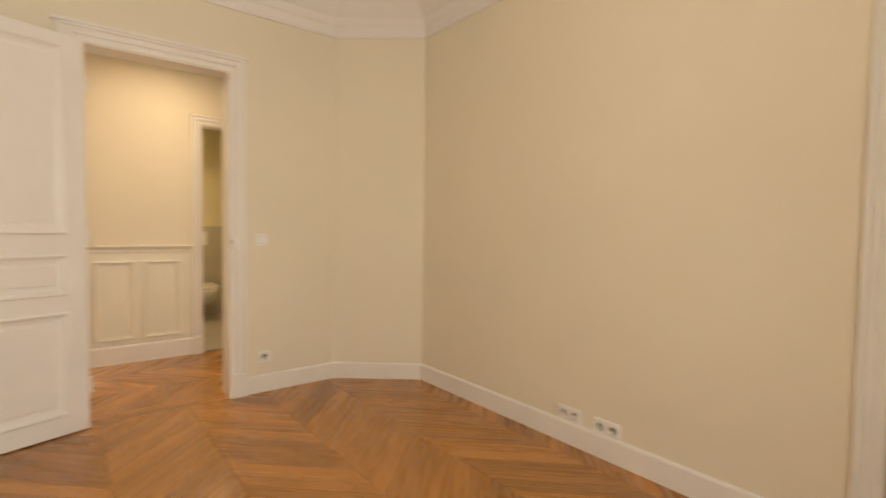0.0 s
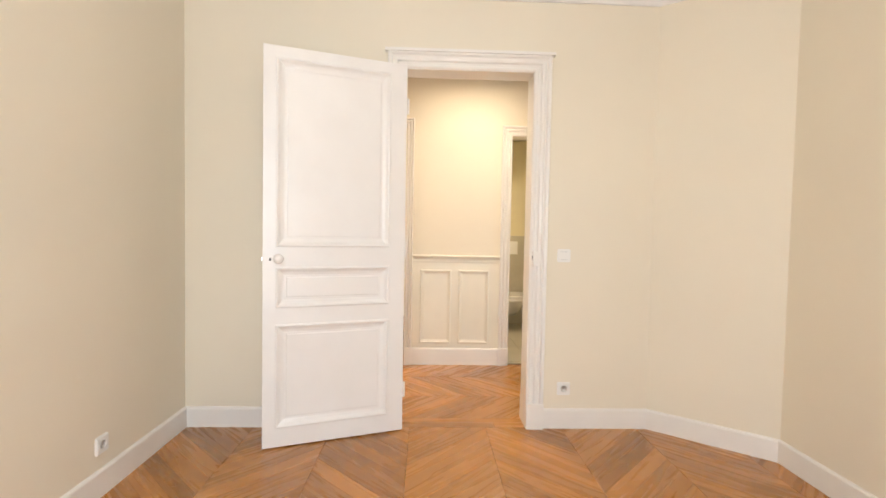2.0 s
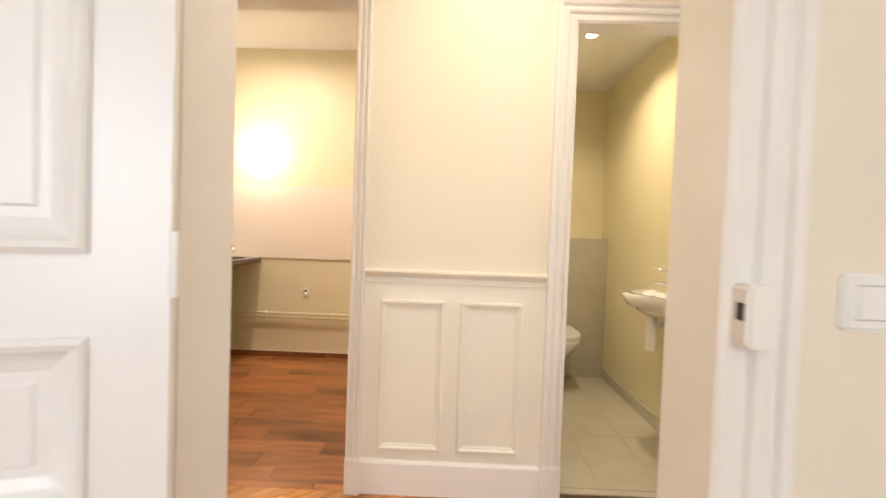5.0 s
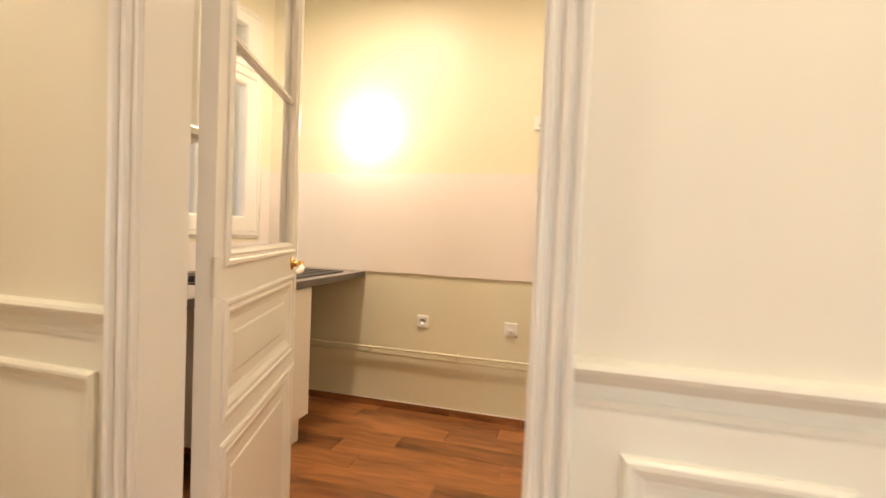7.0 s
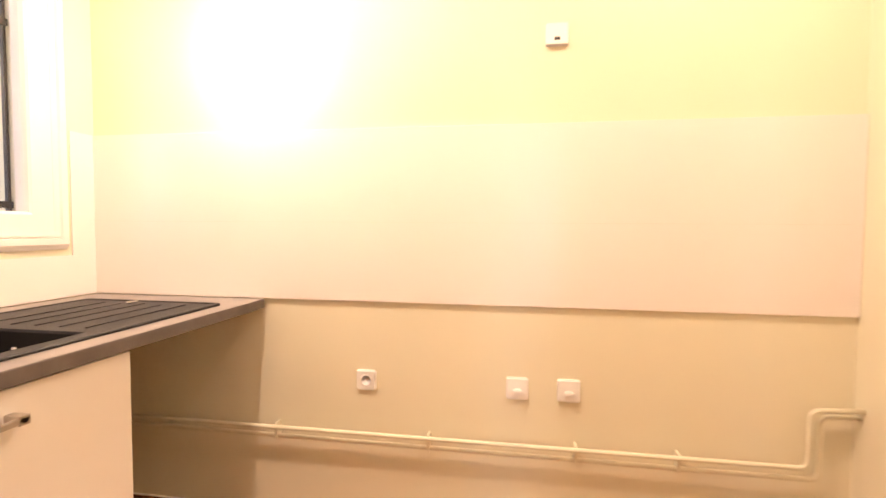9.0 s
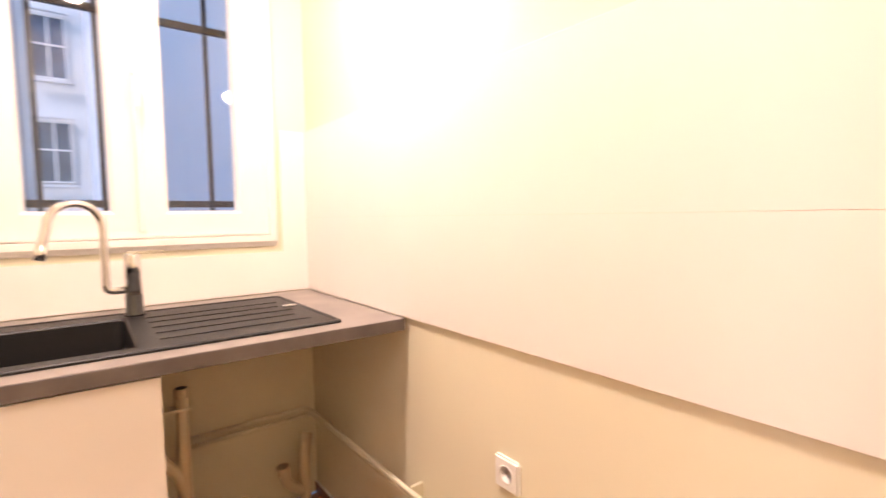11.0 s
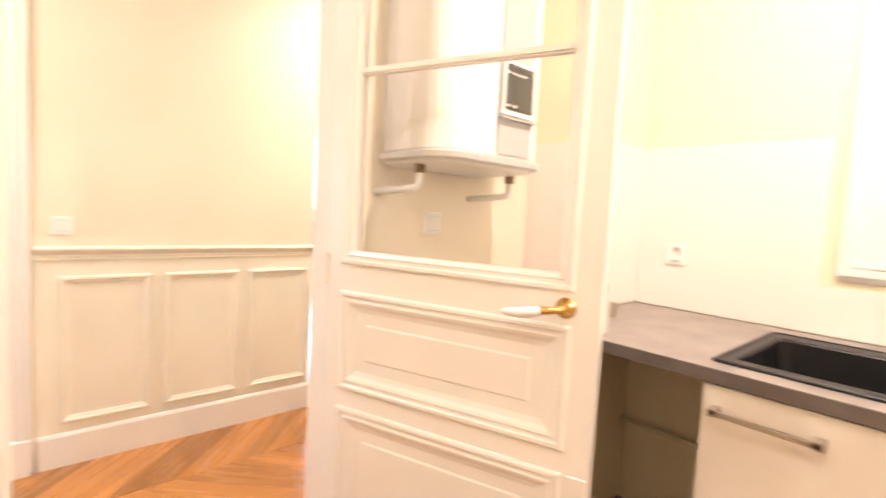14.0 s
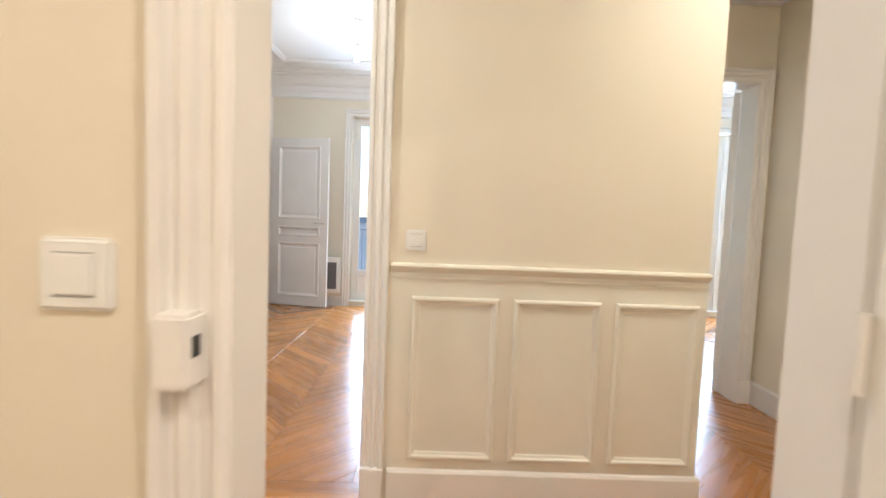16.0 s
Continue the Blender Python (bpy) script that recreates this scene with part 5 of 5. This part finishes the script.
def shrink(poly, d):
    cx, cy = sum(p[0] for p in poly) / len(poly), sum(p[1] for p in poly) / len(poly)
    reach = max(math.hypot(p[0] - cx, p[1] - cy) for p in poly)
    k = 1 - d / max(reach, 0.05)
    return [(cx + (p[0] - cx) * k, cy + (p[1] - cy) * k) for p in poly]


rng = random.Random(4)


def board(parent, name, poly, turn, mat, z=0.0, gap=0.0011, lift=0.0004):
    """One board: its grain runs along its local x."""
    cx, cy = sum(p[0] for p in poly) / len(poly), sum(p[1] for p in poly) / len(poly)
    c, s = math.cos(-turn), math.sin(-turn)
    loc = [((p[0] - cx) * c - (p[1] - cy) * s, (p[0] - cx) * s + (p[1] - cy) * c) for p in poly]
    n = len(loc)
    a, inner = shrink(loc, gap), shrink(loc, gap + 0.0022)
    verts = [(x, y, -0.010) for x, y in a] + [(x, y, -0.0013) for x, y in a] + [(x, y, 0.0) for x, y in inner]
    faces = [tuple(range(2 * n, 3 * n))]
    for r in (0, 1):
        faces += [(r * n + k, r * n + (k + 1) % n, (r + 1) * n + (k + 1) % n, (r + 1) * n + k) for k in range(n)]
    me = bpy.data.meshes.new(name)
    me.from_pydata(verts, [], faces)
    me.materials.append(mat)
    ob = new(name, me)
    ob.matrix_world = pose(cx, cy, z + rng.uniform(-lift, lift) if lift else z, 0, 0, math.degrees(turn))
    ob.parent = parent
    return ob


def chevron(parent, region, origin, col, width, along_y, flip=False, name="board"):
    """45-degree chevron boards between column lines, over a convex region."""
    xs, ys = [p[0] for p in region], [p[1] for p in region]
    u0, u1 = (min(xs), max(xs)) if along_y else (min(ys), max(ys))
    v0, v1 = (min(ys), max(ys)) if along_y else (min(xs), max(xs))
    step = width * math.sqrt(2)
    k0, k1 = math.floor((u0 - origin) / col), math.ceil((u1 - origin) / col)
    for k in range(k0, k1):
        up = (k % 2 == 0) != flip
        a, b2 = origin + k * col, origin + (k + 1) * col
        j0 = math.floor((v0 - col) / step) - 1
        for j in range(j0, math.ceil((v1 + col) / step) + 1):
            v = j * step
            if up:
                q = [(a, v), (b2, v + col), (b2, v + col + step), (a, v + step)]
            else:
                q = [(a, v + col), (b2, v), (b2, v + step), (a, v + col + step)]
            poly = q if along_y else [(y, x) for x, y in q]
            sgn = sum(p[0] * w[1] - w[0] * p[1] for p, w in zip(poly, poly[1:] + poly[:1]))
            if sgn < 0:
                poly = poly[::-1]
            poly = clip(poly, region)
            if len(poly) < 3 or area(poly) < 0.0008:
                continue
            turn = radians(45 if up else -45)
            if not along_y:
                turn = radians(90) - turn
            board(parent, name, poly, turn, OAK)


def strips(parent, region, width, lengths, along_x=True, mat=OAK, name="board", start=0.0, gap=0.0007):
    xs, ys = [p[0] for p in region], [p[1] for p in region]
    u0, u1, v0, v1 = (min(xs), max(xs), min(ys), max(ys)) if along_x else (min(ys), max(ys), min(xs), max(xs))
    v = v0 + start - width
    while v < v1:
        u = u0 - rng.uniform(0, lengths)
        while u < u1:
            q = [(u, v), (u + lengths, v), (u + lengths, v + width), (u, v + width)]
            poly = q if along_x else [(y, x) for x, y in q][::-1]
            poly = clip(poly, region)
            if len(poly) >= 3 and area(poly) > 0.0008:
                board(parent, name, poly, 0.0 if along_x else radians(90), mat, gap=gap)
            u += lengths
        v += width


bedroom_poly = [(BW, BS), (BE, BS), (BE, 3.56), (1.27, BN), (BW, BN)]
f = slab("floor_bedroom", BW, BE, -0.36, BN, -0.12, -0.009, GROUT, "oiled oak chevron parquet floor of the bedroom", "floor")
chevron(f, bedroom_poly, -0.22, 0.475, 0.092, True)
f = slab("floor_threshold", BD0, BD1, BN, HS, -0.12, -0.009, GROUT, "oak threshold boards in the bedroom doorway", "floor")
strips(f, [(BD0, BN), (BD1, BN), (BD1, HS), (BD0, HS)], 0.083, 1.4)
f = slab("floor_hall", HW, HE, HS, HN + 0.07, -0.12, -0.009, GROUT, "oiled oak chevron parquet floor of the hall", "floor")
chevron(f, [(HW, HS), (HE, HS), (HE, HN), (HW, HN)], 4.555, 0.455, 0.092, False, flip=True)
f = slab("floor_corridor", HW, CE, 2.72, HS, -0.12, -0.009, GROUT, "oiled oak chevron parquet floor of the corridor", "floor")
chevron(f, [(HW, 2.72), (CE, 2.72), (CE, HS), (HW, HS)], -2.22, 0.475, 0.092, True)
f = slab("floor_living", -5.30, CE, -0.5, 2.72, -0.12, -0.009, GROUT, "oiled oak chevron parquet floor of the living room", "floor")
chevron(f, [(-5.30, -0.2), (CE, -0.2), (CE, 2.72), (-5.30, 2.72)], -2.22, 0.475, 0.092, True)
f = slab("floor_side_room", 1.81, 3.45, -0.3, 1.75, -0.12, 0.0, OAK, "oak floor of the side room", "floor")
f = slab("floor_kitchen", KW, KE, HN + 0.07, KN, -0.12, -0.009, GROUT, "brown wood-look tile floor of the kitchen", "floor")
strips(f, [(KW, KS), (KE, KS), (KE, KN), (KW, KN)], 0.148, 0.90, True, TILEWOOD, "tile", 0.09, 0.0012)
for n, (a, c) in enumerate(((KD0, KD1), )):
    strips(f, [(a, HN), (c, HN), (c, KS), (a, KS)], 0.148, 0.90, True, TILEWOOD, "tile", 0.05, 0.0012)
# tile skirting
u = KW
while u < KE:
    w = min(0.46, KE - u)
    if w > 0.02:
        t = part("skirting_tile", boxed(u + 0.0008, u + w - 0.0008, KN - 0.009, KN, 0.0, 0.046, bevel=0.001, segments=1), TILEWOOD, f)
    u += 0.46
for yy in (5.54, 6.00, 6.46, 6.92, 7.38):
    part("skirting_tile", boxed(KE - 0.009, KE, yy + 0.0008, min(yy + 0.4592, KN - 0.010), 0.0, 0.046, bevel=0.001, segments=1), TILEWOOD, f)
part("sealant_line", boxed(KW, KE - 0.010, KN - 0.0075, KN, 0.0462, 0.0495), TRIM, f, "thin white sealant line above the skirting")
f = slab("floor_toilet", KE + 0.05, 1.425, HN + 0.07, 7.48, -0.12, -0.004, WCTILE, "beige tile floor of the toilet", "floor")
for xx in (0.556, 0.856, 1.156):
    for yy in (5.50, 6.10, 6.70):
        q = [(xx, yy), (min(xx + 0.3, 1.425), yy), (min(xx + 0.3, 1.425), min(yy + 0.6, 7.30)), (xx, min(yy + 0.6, 7.30))]
        board(f, "tile", q, 0, WCTILE, gap=0.0012, lift=0)
